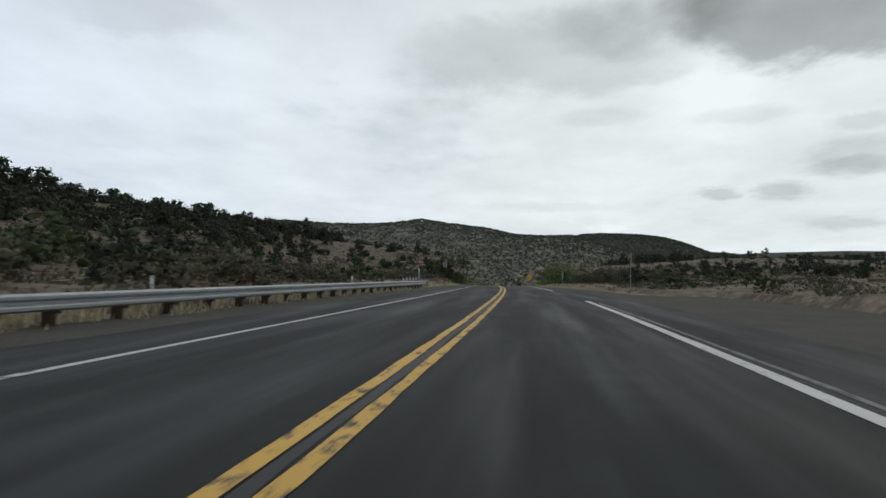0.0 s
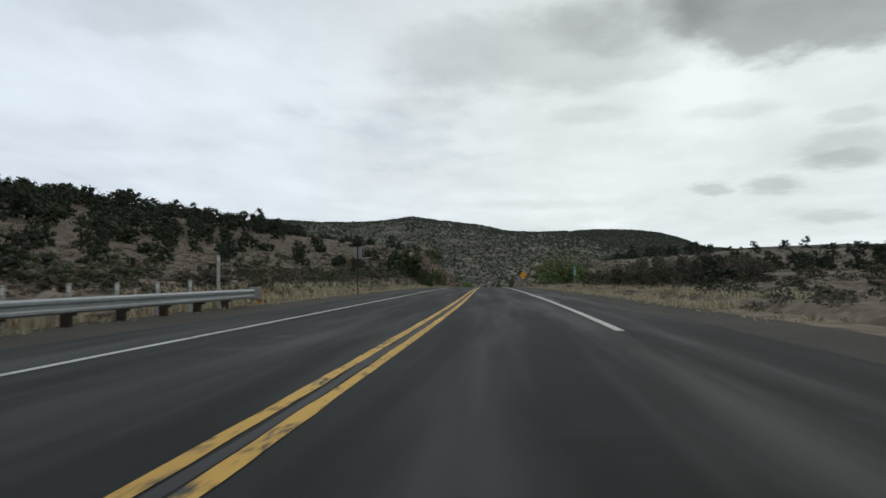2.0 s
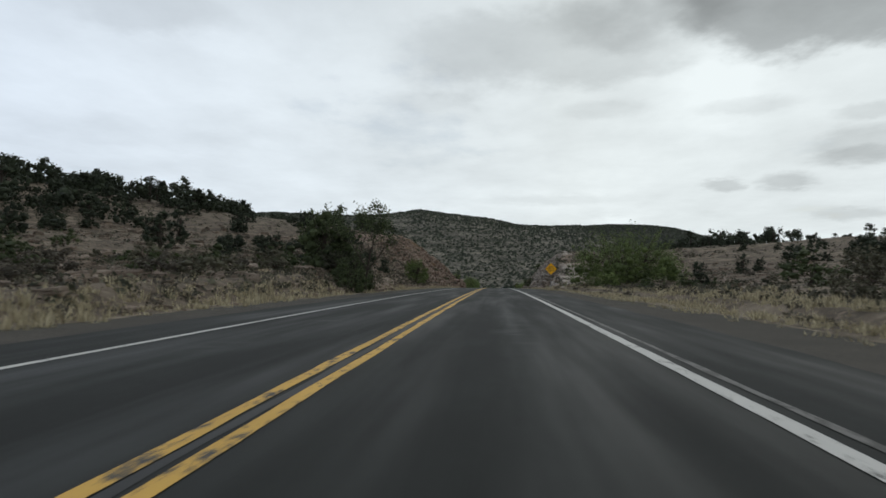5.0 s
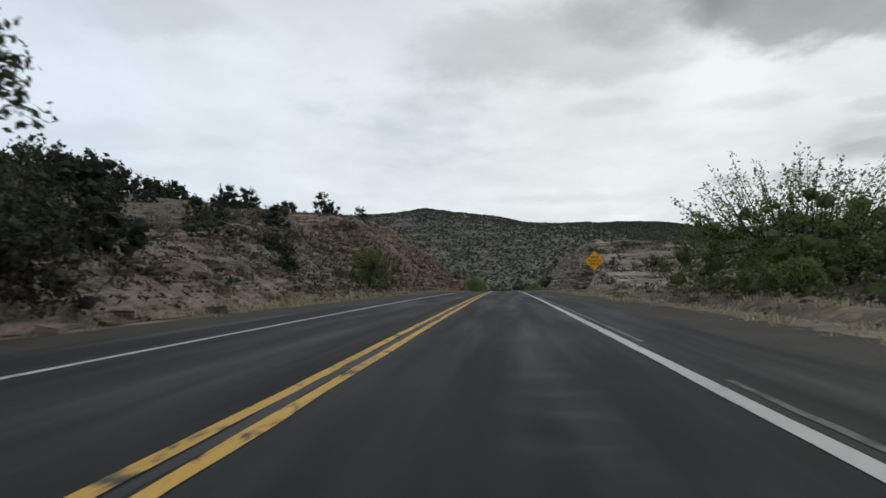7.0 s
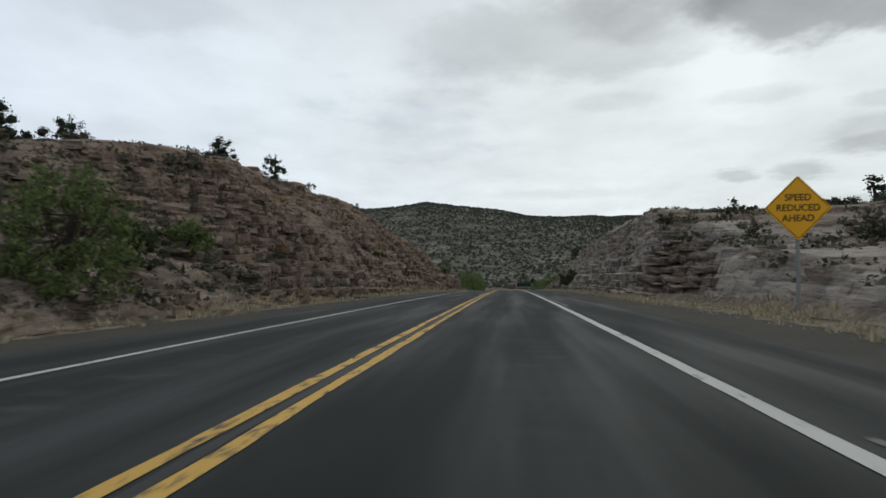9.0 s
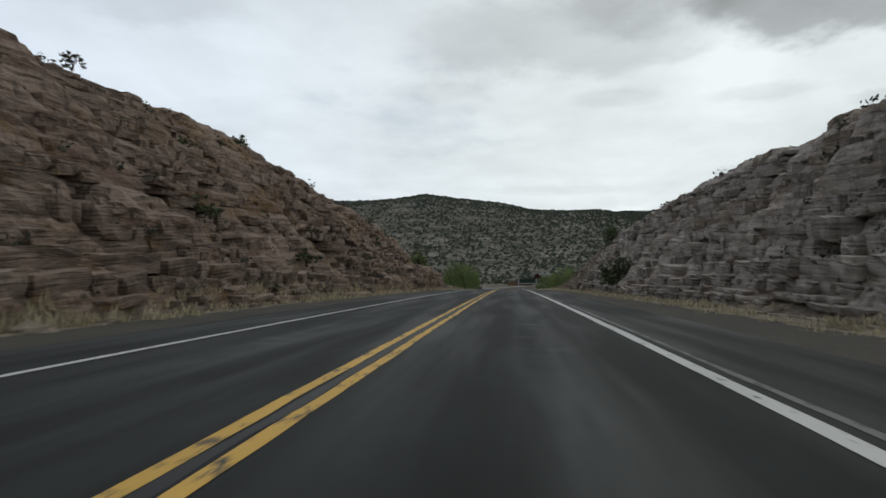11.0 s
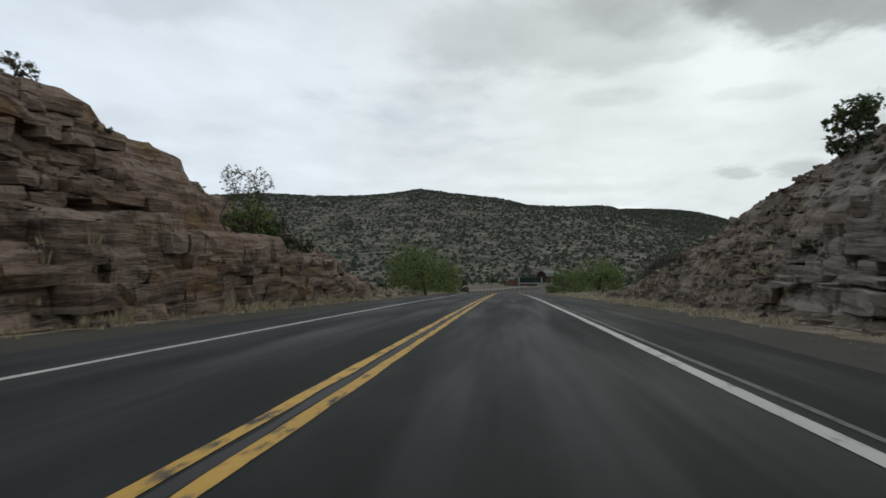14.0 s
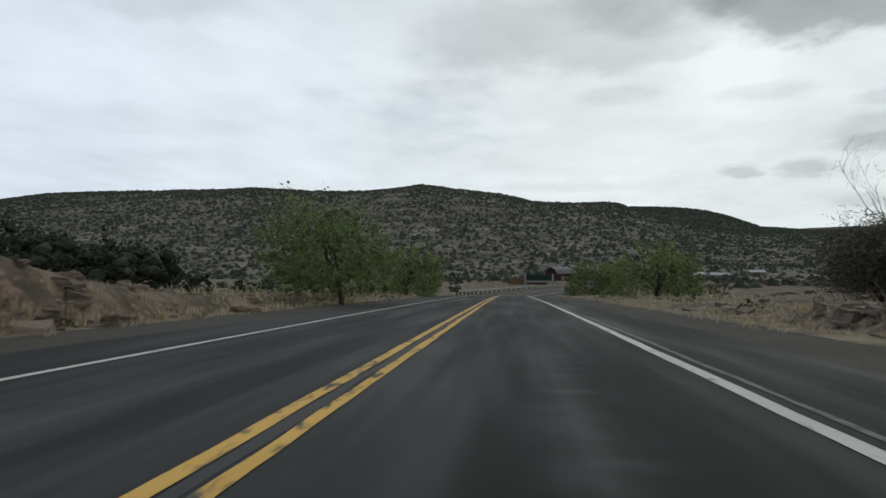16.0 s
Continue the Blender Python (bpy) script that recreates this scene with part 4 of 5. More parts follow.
def lumps(centres, sizes, rng, flat):
    """Small uneven masses of foliage, one round every centre."""
    g = 1.618
    ico = np.array([(-1, g, 0), (1, g, 0), (-1, -g, 0), (1, -g, 0), (0, -1, g), (0, 1, g), (0, -1, -g), (0, 1, -g), (g, 0, -1), (g, 0, 1), (-g, 0, -1), (-g, 0, 1)]) / 1.9
    tri = np.array([(0, 11, 5), (0, 5, 1), (0, 1, 7), (0, 7, 10), (0, 10, 11), (1, 5, 9), (5, 11, 4), (11, 10, 2), (10, 7, 6), (7, 1, 8),
                    (3, 9, 4), (3, 4, 2), (3, 2, 6), (3, 6, 8), (3, 8, 9), (4, 9, 5), (2, 4, 11), (6, 2, 10), (8, 6, 7), (9, 8, 1)])
    n = len(centres)
    v = ico[None] * (1 + rng.uniform(-0.38, 0.30, (n, 12, 1))) * np.asarray(sizes)[:, None, None] * np.array([1, 1, flat]) + np.asarray(centres)[:, None, :]
    return v.reshape(-1, 3), (tri[None] + 12 * np.arange(n)[:, None, None]).reshape(-1, 3)


def clump_protos(seed, height, spread, clumps, per_clump, leaf, leaf_mat, bark_mat, flat=0.75, low=0.10, puff=1.0, wisps=0, core=0.0, airy=1.12):
    """A juniper: short twisted trunk and a crown of uneven dense clumps."""
    rng = np.random.default_rng(seed)
    limbs, centres, cores, sizes = [], [], [], []
    trunk_pts = [np.array([0, 0, -0.15])]
    for k in range(4):
        trunk_pts.append(trunk_pts[-1] + np.array([rng.normal() * 0.12, rng.normal() * 0.12, height * 0.16]))
    limbs.append((trunk_pts, np.linspace(0.045, 0.02, 5) * height))
    for k in range(clumps):
        a, r = rng.uniform(0, 6.283), spread / 2 * np.sqrt(rng.uniform(0.02, 1))
        z = height * rng.uniform(low, 0.90) * (1 - 0.48 * (r / (spread / 2)) ** 2)
        c = np.array([np.cos(a) * r, np.sin(a) * r, z])
        size = spread * rng.uniform(0.06, 0.17) * puff
        if k % 2 == 0:
            limbs.append(([trunk_pts[rng.integers(1, 5)], (trunk_pts[3] + c) / 2 + rng.normal(size=3) * 0.1, c], [0.009 * height, 0.006 * height, 0.003 * height]))
        p = rng.normal(size=(per_clump, 3))
        p /= np.linalg.norm(p, axis=1, keepdims=True)
        p *= (rng.uniform(0.35, 1.0, per_clump) ** 0.6 * (1.25 if core else 1.0))[:, None] * size * np.array([1, 1, flat])
        centres.append(c + p)
        cores.append(c)
        sizes.append(size * core)
    for k in range(wisps):
        a, r = rng.uniform(0, 6.283), spread / 2 * np.sqrt(rng.uniform(0.0, 0.9))
        foot = np.array([np.cos(a) * r * 0.6, np.sin(a) * r * 0.6, height * 0.45])
        tip = np.array([np.cos(a) * r * 1.12, np.sin(a) * r * 1.12, height * rng.uniform(0.85, airy) * (1 - 0.40 * (r / (spread / 2)) ** 2)])
        limbs.append(([foot, (foot + tip) / 2 + rng.normal(size=3) * 0.15, tip], [0.03, 0.02, 0.006]))
        t = rng.uniform(0.45, 1.03, 46)[:, None]
        centres.append(foot + (tip - foot) * t + rng.normal(size=(46, 3)) * 0.13)
    centres = np.concatenate(centres)
    verts, faces = quad_cloud(centres, leaf * rng.uniform(0.6, 1.4, len(centres)), rng)
    if core:
        more, tri = lumps(cores, sizes, rng, flat)
        faces = faces.tolist() + (tri + len(verts)).tolist()
        verts = np.concatenate([verts, more])
    return limbs_mesh("trunk", limbs[:1], bark_mat), mesh_of("crown", verts, faces, leaf_mat), limbs_mesh("branchwork", limbs[1:], bark_mat, 3)


def plant(name, protos, label, category, m, group=""):
    ob = thing(name, label, category, m, group)
    part("trunk", protos[0], ob)
    if protos[1] is not None:
        part("crown", protos[1], ob)
    tagged(part("branchwork", protos[2], ob), kind="stuff")
    return ob


def at_ground(u, y, turn=0.0, size=1.0, sink=0.05, wide=1.0):
    return Matrix.Translation(place(u, y, sink)) @ Matrix.Rotation(turn, 4, "Z") @ Matrix.Diagonal((size * wide, size * wide, size, 1))


# junipers
JUNIPER_SIZES = ((4.2, 3.8), (3.4, 3.9), (5.0, 3.6), (2.6, 3.2), (3.8, 3.0), (5.4, 3.0))
JUNIPERS = [clump_protos(100 + k, h, s, 44, 24, 0.125, JUNIPER, BARK, 0.9, low=0.06, puff=1.12, wisps=2, core=0.64) for k, (h, s) in enumerate(JUNIPER_SIZES)]
FAR_JUNIPERS = [clump_protos(110 + k, h, s, 20, 16, 0.25, JUNIPER, BARK, 0.95, low=0.10, puff=1.45, core=0.58) for k, (h, s) in enumerate(JUNIPER_SIZES)]
BUSHES = [clump_protos(130 + k, h, s, 20, 17, 0.105, mat, BARK, 0.75, puff=0.9, core=0.68) for k, (h, s, mat) in enumerate(((1.5, 2.1, SAGE), (1.1, 1.7, SAGE), (1.8, 2.3, OLIVE), (1.3, 1.9, DRY_BRUSH), (1.7, 2.0, JUNIPER)))]


def set_plants(name, protos, spots, label, category, group, seed, smallest=0.8, largest=1.2):
    rng = np.random.default_rng(seed)
    first = {}
    for u, y in spots:
        k = int(rng.integers(len(protos)))
        m = at_ground(u, y, rng.uniform(0, 6.28), rng.uniform(smallest, largest), wide=rng.uniform(0.9, 1.2))
        if k in first:
            made = copy_thing(first[k], m)
            made.matrix_basis = m
        else:
            first[k] = plant(name, protos[k], label, category, m, group)


def distant_trees(name, protos, spots, label, seed, smallest, largest):
    """Woodland too thick to count, as one mesh of many crowns."""
    rng = np.random.default_rng(seed)
    shapes = []
    for k in range(len(protos)):
        me = protos[k][1]
        v = np.empty(3 * len(me.vertices))
        me.vertices.foreach_get("co", v)
        shapes.append((v.reshape(-1, 3), [tuple(p.vertices) for p in me.polygons]))
    verts, faces, n = [], [], 0
    for u, y in spots:
        v, f = shapes[int(rng.integers(len(shapes)))]
        a, size = rng.uniform(0, 6.28), rng.uniform(smallest, largest)
        turn = np.array([[math.cos(a), math.sin(a), 0], [-math.sin(a), math.cos(a), 0], [0, 0, 1]])
        verts.append(v @ turn * size * np.array([1.1, 1.1, 1]) + np.array(place(u, y, 0.1)))
        faces += [tuple(i + n for i in q) for q in f]
        n += len(v)
    return tagged(new(name, mesh_of(name, np.concatenate(verts), faces, JUNIPER)), label, "woodland", kind="stuff")


def spread_spots(seed, count, u0, u1, y0, y1, gap, keep=lambda u, y: 1.0, taken=None):
    rng, spots = np.random.default_rng(seed), list(taken or [])
    first = len(spots)
    for _ in range(count * 30):
        if len(spots) - first >= count:
            break
        u, y = rng.uniform(u0, u1), rng.uniform(y0, y1)
        if rng.uniform() < keep(u, y) and all((u - a) ** 2 + (y - b) ** 2 > gap * gap for a, b in spots):
            spots.append((u, y))
    return spots[first:]


hill_band = spread_spots(1, 430, -126, -48, 60, 320, 2.8, lambda u, y: 0.95 if u < -60 + 0.10 * max(0, y - 190) else 0.08)
set_plants("juniper", FAR_JUNIPERS, hill_band[:60], "dark green juniper in the belt along the hilltop", "tree", "junipers along the hilltop", 10, 1.0, 1.45)
left_hill = spread_spots(7, 34, -58, -18, 70, 215, 6.0, lambda u, y: 0.9 if u < -40 else 0.25)
low_hill = spread_spots(6, 24, -52, -17, 28, 135, 6.0, lambda u, y: 0.9, left_hill)
left_hill += [(-49, 249), (-47.5, 246), (-23.5, 229), (-19.5, 230.5), (-27, 236), (-34, 240), (-41, 243), (-34, 222), (-40, 228), (-27, 166), (-31, 186), (-38, 196), (-53, 174), (-50, 177)]
set_plants("juniper", JUNIPERS, left_hill, "dark green juniper tree on the stony hillside", "tree", "junipers on the hillside", 11, 0.55, 0.95)
set_plants("juniper", JUNIPERS, low_hill, "small dark juniper among stones and scrub", "tree", "junipers on the hillside", 27, 0.32, 0.66)
for u, y, k, size in ((-11.3, 172.3, 4, 0.52), (-14.2, 178, 3, 0.6)):
    plant("juniper", JUNIPERS[k], "dark juniper standing low on the bank", "tree", at_ground(u, y, k, size), "junipers on the hillside")
grove = spread_spots(25, 24, 44, 76, 262, 297, 3.4)
set_plants("juniper", FAR_JUNIPERS, grove, "dark juniper in a grove above the road cut", "tree", "juniper grove", 32, 0.9, 1.3)
right_far = spread_spots(2, 190, 38, 170, 60, 310, 4.0, lambda u, y: 0.9 if y > 120 else 0.5)
set_plants("juniper", FAR_JUNIPERS, right_far[:50], "dark green juniper on the low plateau", "tree", "junipers on the plateau", 12, 0.35, 0.85)
distant_trees("juniper_woodland", FAR_JUNIPERS, hill_band[60:], "dark juniper woodland along the hilltop", 10, 1.0, 1.45)
distant_trees("juniper_woodland", FAR_JUNIPERS, right_far[50:], "scattered dark junipers over the far plateau", 12, 0.35, 0.85)
right_hill = spread_spots(21, 38, 16, 60, 88, 190, 4.2, lambda u, y: 0.85 if u > 22 else 0.3)
set_plants("juniper", JUNIPERS, right_hill, "dark rounded juniper beside low scrub", "tree", "junipers on the plateau", 22, 0.35, 0.75)
set_plants("juniper", JUNIPERS[:2] + JUNIPERS[3:4], [(-20.5, 331), (-23, 334), (-18.5, 336), (-26, 331), (-21.5, 338), (-24.5, 341), (-28, 336), (-17.2, 330.5)], "dark rounded juniper beside the open verge", "tree", "junipers by the verge", 13, 0.95, 1.2)
plant("juniper", JUNIPERS[0], "dark juniper on top of the low bank", "tree", at_ground(-17.0, 317.5, 0.7, 0.95), "junipers by the verge")
set_plants("bush", BUSHES[4:], [(-16.5, 345), (-17.5, 353), (-15.5, 357), (-14.2, 349), (-12.6, 330)], "small round dark bush on dry grass", "bush", "round bushes on the verge", 14, 0.7, 0.95)
set_plants("bush", BUSHES, [(-9.6, 24), (-10.4, 27), (-9.2, 30), (-11.5, 33), (-10, 37), (-12.5, 41), (-10.8, 45), (-9.8, 52), (-12, 20), (-13.5, 29), (-14.5, 37), (-15, 48), (-9.6, 16), (-11, 12)], "brown green bush behind the guardrail", "bush", "bushes behind the guardrail", 24, 0.9, 1.4)
bank_scrub = spread_spots(9, 22, -26, -9.8, 84, 142, 2.2)
set_plants("bush", [BUSHES[3], BUSHES[2], BUSHES[0]], bank_scrub, "rounded grey green bush on the stony slope", "bush", "bushes on the slope", 30, 0.6, 1.25)
near_scrub = spread_spots(8, 34, -30, -10.5, 10, 52, 2.0)
set_plants("shrub", [BUSHES[2], BUSHES[4], BUSHES[3]], near_scrub, "large brown green bush on the slope", "bush", "bushes behind the guardrail", 28, 1.0, 1.7)
scrub = spread_spots(3, 115, -42, -9.0, 10, 215, 1.9, lambda u, y: 0.95 if u > -30 else 0.5)
set_plants("bush", BUSHES[:2] + BUSHES[3:4] + BUSHES[:2] + BUSHES[3:4] + BUSHES[2:3], scrub, "low grey green scrub bush on stony soil", "bush", "scrub bushes on the bank", 15, 0.5, 1.25)
scrub = spread_spots(4, 75, 10.5, 45, 15, 235, 2.2, lambda u, y: 0 if u < 14 and 17 < y < 48 else (0.9 if u < 30 else 0.5) * (1 if y < 150 else 0.35))
set_plants("bush", BUSHES[:4], scrub, "low grey green scrub bush beside the verge", "bush", "scrub bushes by the verge", 16, 0.5, 1.2)
set_plants("bush", BUSHES[:4], [(-12.4, 278), (-12.8, 262), (-16, 245), (-17.5, 252), (-18.6, 258), (-19.5, 264), (-17.6, 272), (-14.4, 285), (-19, 240), (-17.5, 232), (-14.5, 226), (-11.5, 238), (-10.3, 231), (-13.5, 290),
                                (-15, 288), (-9.8, 247), (-16.2, 281), (-9.4, 270), (-10.6, 266), (-11.2, 274), (-9.0, 262), (-12, 255), (-10.2, 257)], "small grey green bush growing on a rock ledge", "bush", "bushes on the rock face", 17, 0.45, 0.85)
set_plants("bush", BUSHES[1:], [(10.9, 288.4), (13.4, 288.6), (10.2, 282.3), (11.0, 304), (14.2, 293), (15.8, 283), (17.0, 262), (17.5, 250), (17.2, 241), (13.5, 222), (12.0, 212), (15.5, 216), (18.5, 220), (11.5, 228), (16.4, 274), (20, 212), (23, 216), (13.0, 203), (16, 199)],
           "small dark bush growing on the grey rock", "bush", "bushes on the grey rock", 18, 0.35, 0.7)

# trees that stand by themselves
plant("mesquite_tree", tree_protos(201, 1, 6.3, 5.6, 5, 0.11, 5, OLIVE, BARK, 0.15, low=0.52, lift=0.25, trunk_r=0.09), "open-crowned olive green tree beside the road", "tree", at_ground(-7.4, 141.6))
plant("mesquite_tree", clump_protos(213, 4.9, 3.9, 50, 40, 0.13, OLIVE, BARK, 0.9, low=0.06, puff=1.0, wisps=18, core=0.8), "dense dark green tree on the bank", "tree", at_ground(-11.4, 146.5))
plant("juniper", JUNIPERS[4], "dark juniper standing among bank stones", "tree", at_ground(-11.6, 153.5, 1.0, 1.0, wide=1.15), "junipers on the hillside")
plant("juniper", JUNIPERS[2], "tall dark juniper behind a leafy tree", "tree", at_ground(-15.5, 156.5, 2.0, 0.95, wide=1.1), "junipers on the hillside")
DARK_SHRUBS = [clump_protos(240 + k, h, w, 44, 42, 0.085, mat, BARK, 0.85, low=0.02, puff=0.9, wisps=14, core=0.55) for k, (h, w, mat) in enumerate(((2.6, 2.9, OLIVE), (2.3, 2.7, DARK_SCRUB)))]
for u, y, k, size in ((-8.6, 143.4, 0, 1.0), (-9.8, 145.0, 1, 1.1), (-8.0, 140.4, 0, 0.75), (-10.9, 147.4, 0, 1.1), (-9.2, 147.6, 1, 1.0), (-12.2, 150.6, 0, 1.1)):
    plant("shrub", DARK_SHRUBS[k], "dark leafy shrub at the foot of a tree", "bush", at_ground(u, y, k + y, size), "shrubs under the tree")
plant("shrub", DARK_SHRUBS[0], "dark green shrub at the foot of the grey rock", "bush", at_ground(10.0, 263.2, 0.5, 0.95))
for u, y, k, size in ((-10.2, 297.6, 0, 0.58), (-10.9, 300.0, 1, 0.5), (-11.2, 302.2, 0, 0.46), (-10.3, 301.4, 1, 0.48), (-9.9, 303.6, 0, 0.42)):
    plant("shrub", DARK_SHRUBS[k], "dark green shrub growing down the end of the ledge", "bush", at_ground(u, y, k + y, size), "shrubs on the ledge")
plant("mesquite_tree", clump_protos(202, 4.6, 10.4, 120, 130, 0.085, MESQUITE, BARK, 0.9, low=0.02, puff=0.85, wisps=80, core=0.30, airy=1.45), "broad many-stemmed green mesquite beside the verge", "tree", at_ground(14.5, 163.0))
leaning = tree_protos(203, 1, 5.9, 5.8, 5, 0.085, 0, MESQUITE, BARK, lean=(-0.30, 0.05), lift=0.10, trunk_r=0.15)
crown = clump_protos(215, 5.9, 6.2, 110, 70, 0.09, MESQUITE, BARK, 0.9, low=0.22, puff=0.85, wisps=34, core=0.25)
for v in crown[1].vertices:
    v.co.x -= 0.8
plant("mesquite_tree", (leaning[0], crown[1], leaning[2]), "leaning green mesquite tree at the road edge", "tree", at_ground(-6.6, 332.5))
plant("mesquite_tree", clump_protos(214, 3.4, 5.0, 60, 60, 0.10, MESQUITE, BARK, 0.9, low=0.05, puff=0.8, wisps=20), "low spreading green mesquite behind another tree", "tree", at_ground(-8.6, 338.5))
plant("mesquite_tree", clump_protos(204, 5.2, 8.0, 90, 70, 0.15, MESQUITE, BARK, 0.9, low=0.03, puff=0.8, wisps=26), "dense green mesquite behind the verge", "tree", at_ground(-9.0, 367))
plant("mesquite_tree", clump_protos(205, 4.7, 8.5, 90, 70, 0.15, MESQUITE, BARK, 0.9, low=0.03, puff=0.8, wisps=26), "dense bright green mesquite thicket", "tree", at_ground(12.8, 389), "green thickets")
plant("mesquite_tree", clump_protos(206, 4.7, 8.4, 90, 70, 0.15, MESQUITE, BARK, 0.9, low=0.03, puff=0.85, wisps=26), "dense green mesquite thicket beside the road", "tree", at_ground(14.4, 362), "green thickets")
plant("mesquite_tree", clump_protos(212, 4.0, 4.0, 70, 60, 0.10, MESQUITE, BARK, 0.9, low=0.04, puff=0.8, wisps=34), "airy pale green mesquite at the foot of the bank", "tree", at_ground(-9.4, 187.5, 0.0, 0.85))
plant("bare_tree", tree_protos(207, 3, 7.0, 7.6, 6, 0.1, 0, DRY_BRUSH, BARK, lift=0.18, trunk_r=0.06, dome=0.5), "bare dark twiggy tree beside the verge", "tree", at_ground(18.4, 330), "bare trees")
plant("bare_tree", tree_protos(208, 9, 3.1, 5.6, 4, 0.045, 9, DRY_BRUSH, BARK, 0.42, low=0.02, lift=0.15, trunk_r=0.04, long=7.0, dome=0.3), "thick grey brown brush beside the verge", "tree", at_ground(16.0, 328.5), "bare trees")
plant("bare_tree", tree_protos(209, 9, 3.6, 6.4, 4, 0.045, 9, DRY_BRUSH, BARK, 0.42, low=0.02, lift=0.15, trunk_r=0.04, long=7.0, dome=0.3), "thick grey brown brush near the rocks", "tree", at_ground(20.0, 332), "bare trees")
plant("dead_tree", tree_protos(210, 1, 5.0, 2.8, 4, 0.1, 0, DRY_BRUSH, DEAD_WOOD, lift=0.5, trunk_r=0.045), "bare pale dead tree standing in brush", "tree", at_ground(16.5, 102.6))
plant("slender_tree", tree_protos(211, 2, 3.6, 2.6, 4, 0.08, 2, OLIVE, BARK, 0.10, low=0.3, lift=0.4, trunk_r=0.04), "slender airy young tree on a rock ledge", "tree", at_ground(-9.6, 294.6))
THICKETS = [clump_protos(220 + k, h, s, 50, 46, 0.12, mat, BARK, 0.8, low=0.03, puff=0.8, wisps=24) for k, (h, s, mat) in enumerate(((2.9, 4.6, DRY_BRUSH), (2.5, 4.4, SAGE), (3.1, 5.0, SAGE)))]
set_plants("thicket", THICKETS, [(12.6, 94), (13.2, 100), (16.2, 93.5), (19.5, 97), (14.6, 103.5), (14.5, 97), (18, 101), (21.5, 95), (15.5, 106), (20, 109), (24, 103), (13.8, 118), (26, 112), (17.5, 115)],
           "grey brown twiggy thicket beside dry grass", "bush", "twiggy thickets", 19, 0.55, 0.85)
GREEN_SHRUBS = [clump_protos(230 + k, h, s, 34, 46, 0.11, MESQUITE if k else OLIVE, BARK, 0.8, low=0.03, puff=0.9, wisps=10) for k, (h, s) in enumerate(((2.0, 2.4), (2.4, 2.6), (1.7, 2.2)))]
set_plants("green_shrub", GREEN_SHRUBS, [(-11.4, 198), (-10.6, 193), (-10.6, 297), (11.8, 157), (14, 292), (-10.6, 374), (9.8, 398), (-8.8, 385), (18, 372)],
           "leafy green shrub beside the rocks", "bush", "leafy shrubs", 20, 0.75, 1.1)

valley = spread_spots(23, 60, -70, 60, 415, 560, 5.0, lambda u, y: 0.0 if abs(u) < 9 and y < 455 else 1.0)
set_plants("bush", [BUSHES[2], BUSHES[0], BUSHES[4], BUSHES[3]], valley, "grey green bush on the flat beyond the bend", "bush", "bushes beyond the bend", 31, 1.0, 1.8)

# low scrub too dense to count


HUMMOCK = np.array([(1, 0, 0), (.3, .9, .05), (-.8, .6, 0), (-.8, -.6, .05), (.3, -.95, 0), (.35, .1, .8), (-.45, .15, .75)])
HUMMOCK_FACES = np.array([(0, 1, 5), (1, 2, 6), (1, 6, 5), (2, 3, 6), (3, 4, 5), (3, 5, 6), (4, 0, 5)])


def scrub_mesh(name, spots, seed, size0, size1, leaves, material, label):
    rng = np.random.default_rng(seed)
    verts, faces, n = [], [], 0
    for u, y in spots:
        s = rng.uniform(size0, size1)
        p = rng.normal(size=(leaves, 3))
        p /= np.linalg.norm(p, axis=1, keepdims=True)
        p[:, 2] = np.abs(p[:, 2]) * 0.8
        p *= (rng.uniform(0.5, 1.1, leaves) ** 0.6)[:, None] * s
        at = np.array(place(u, y))
        v, f = quad_cloud(p + at, s * rng.uniform(0.16, 0.34, leaves), rng)
        h = HUMMOCK * (1 + rng.uniform(-0.35, 0.35, HUMMOCK.shape)) * s * 0.5 + at - np.array([0, 0, 0.06])
        verts += [v, h]
        faces += (f + n).tolist() + (HUMMOCK_FACES + n + len(v)).tolist()
        n += len(v) + len(h)
    me = mesh_of(name, np.concatenate(verts), faces, material)
    return tagged(new(name, me), label, "scrub", kind="stuff")


rng = np.random.default_rng(31)
spots = [(-(8.6 + 62 * rng.uniform() ** 1.5), rng.uniform(5, 225)) for _ in range(4600)] + [(-rng.uniform(9, 60), rng.uniform(305, 420)) for _ in range(240)] + [(-rng.uniform(16, 40), rng.uniform(215, 300)) for _ in range(260)] + [(-(8.6 + 11 * rng.uniform() ** 1.5), rng.uniform(190, 300)) for _ in range(200)] + [(-rng.uniform(8.8, 30), rng.uniform(135, 212)) for _ in range(2900)]
scrub_mesh("low_scrub", spots[::2], 32, 0.16, 0.50, 15, SAGE, "low grey green desert scrub on the slope")
scrub_mesh("low_scrub", spots[1::2], 36, 0.16, 0.50, 15, DARK_SCRUB, "low dark green desert scrub on the slope")
spots = [(13 + 72 * rng.uniform() ** 1.4, rng.uniform(5, 240)) for _ in range(3000)] + [(rng.uniform(10, 13), rng.uniform(50, 240)) for _ in range(220)] + [(rng.uniform(10, 70), rng.uniform(305, 420)) for _ in range(300)] + [(rng.uniform(15, 40), rng.uniform(220, 300)) for _ in range(200)]
spots += [(rng.uniform(11, 32), rng.uniform(178, 236)) for _ in range(420)]
scrub_mesh("low_scrub", spots[::2], 33, 0.16, 0.55, 15, SAGE, "low grey green desert scrub on the plateau")
scrub_mesh("low_scrub", spots[1::2], 37, 0.20, 0.60, 15, DARK_SCRUB, "low dark green desert scrub on the plateau")
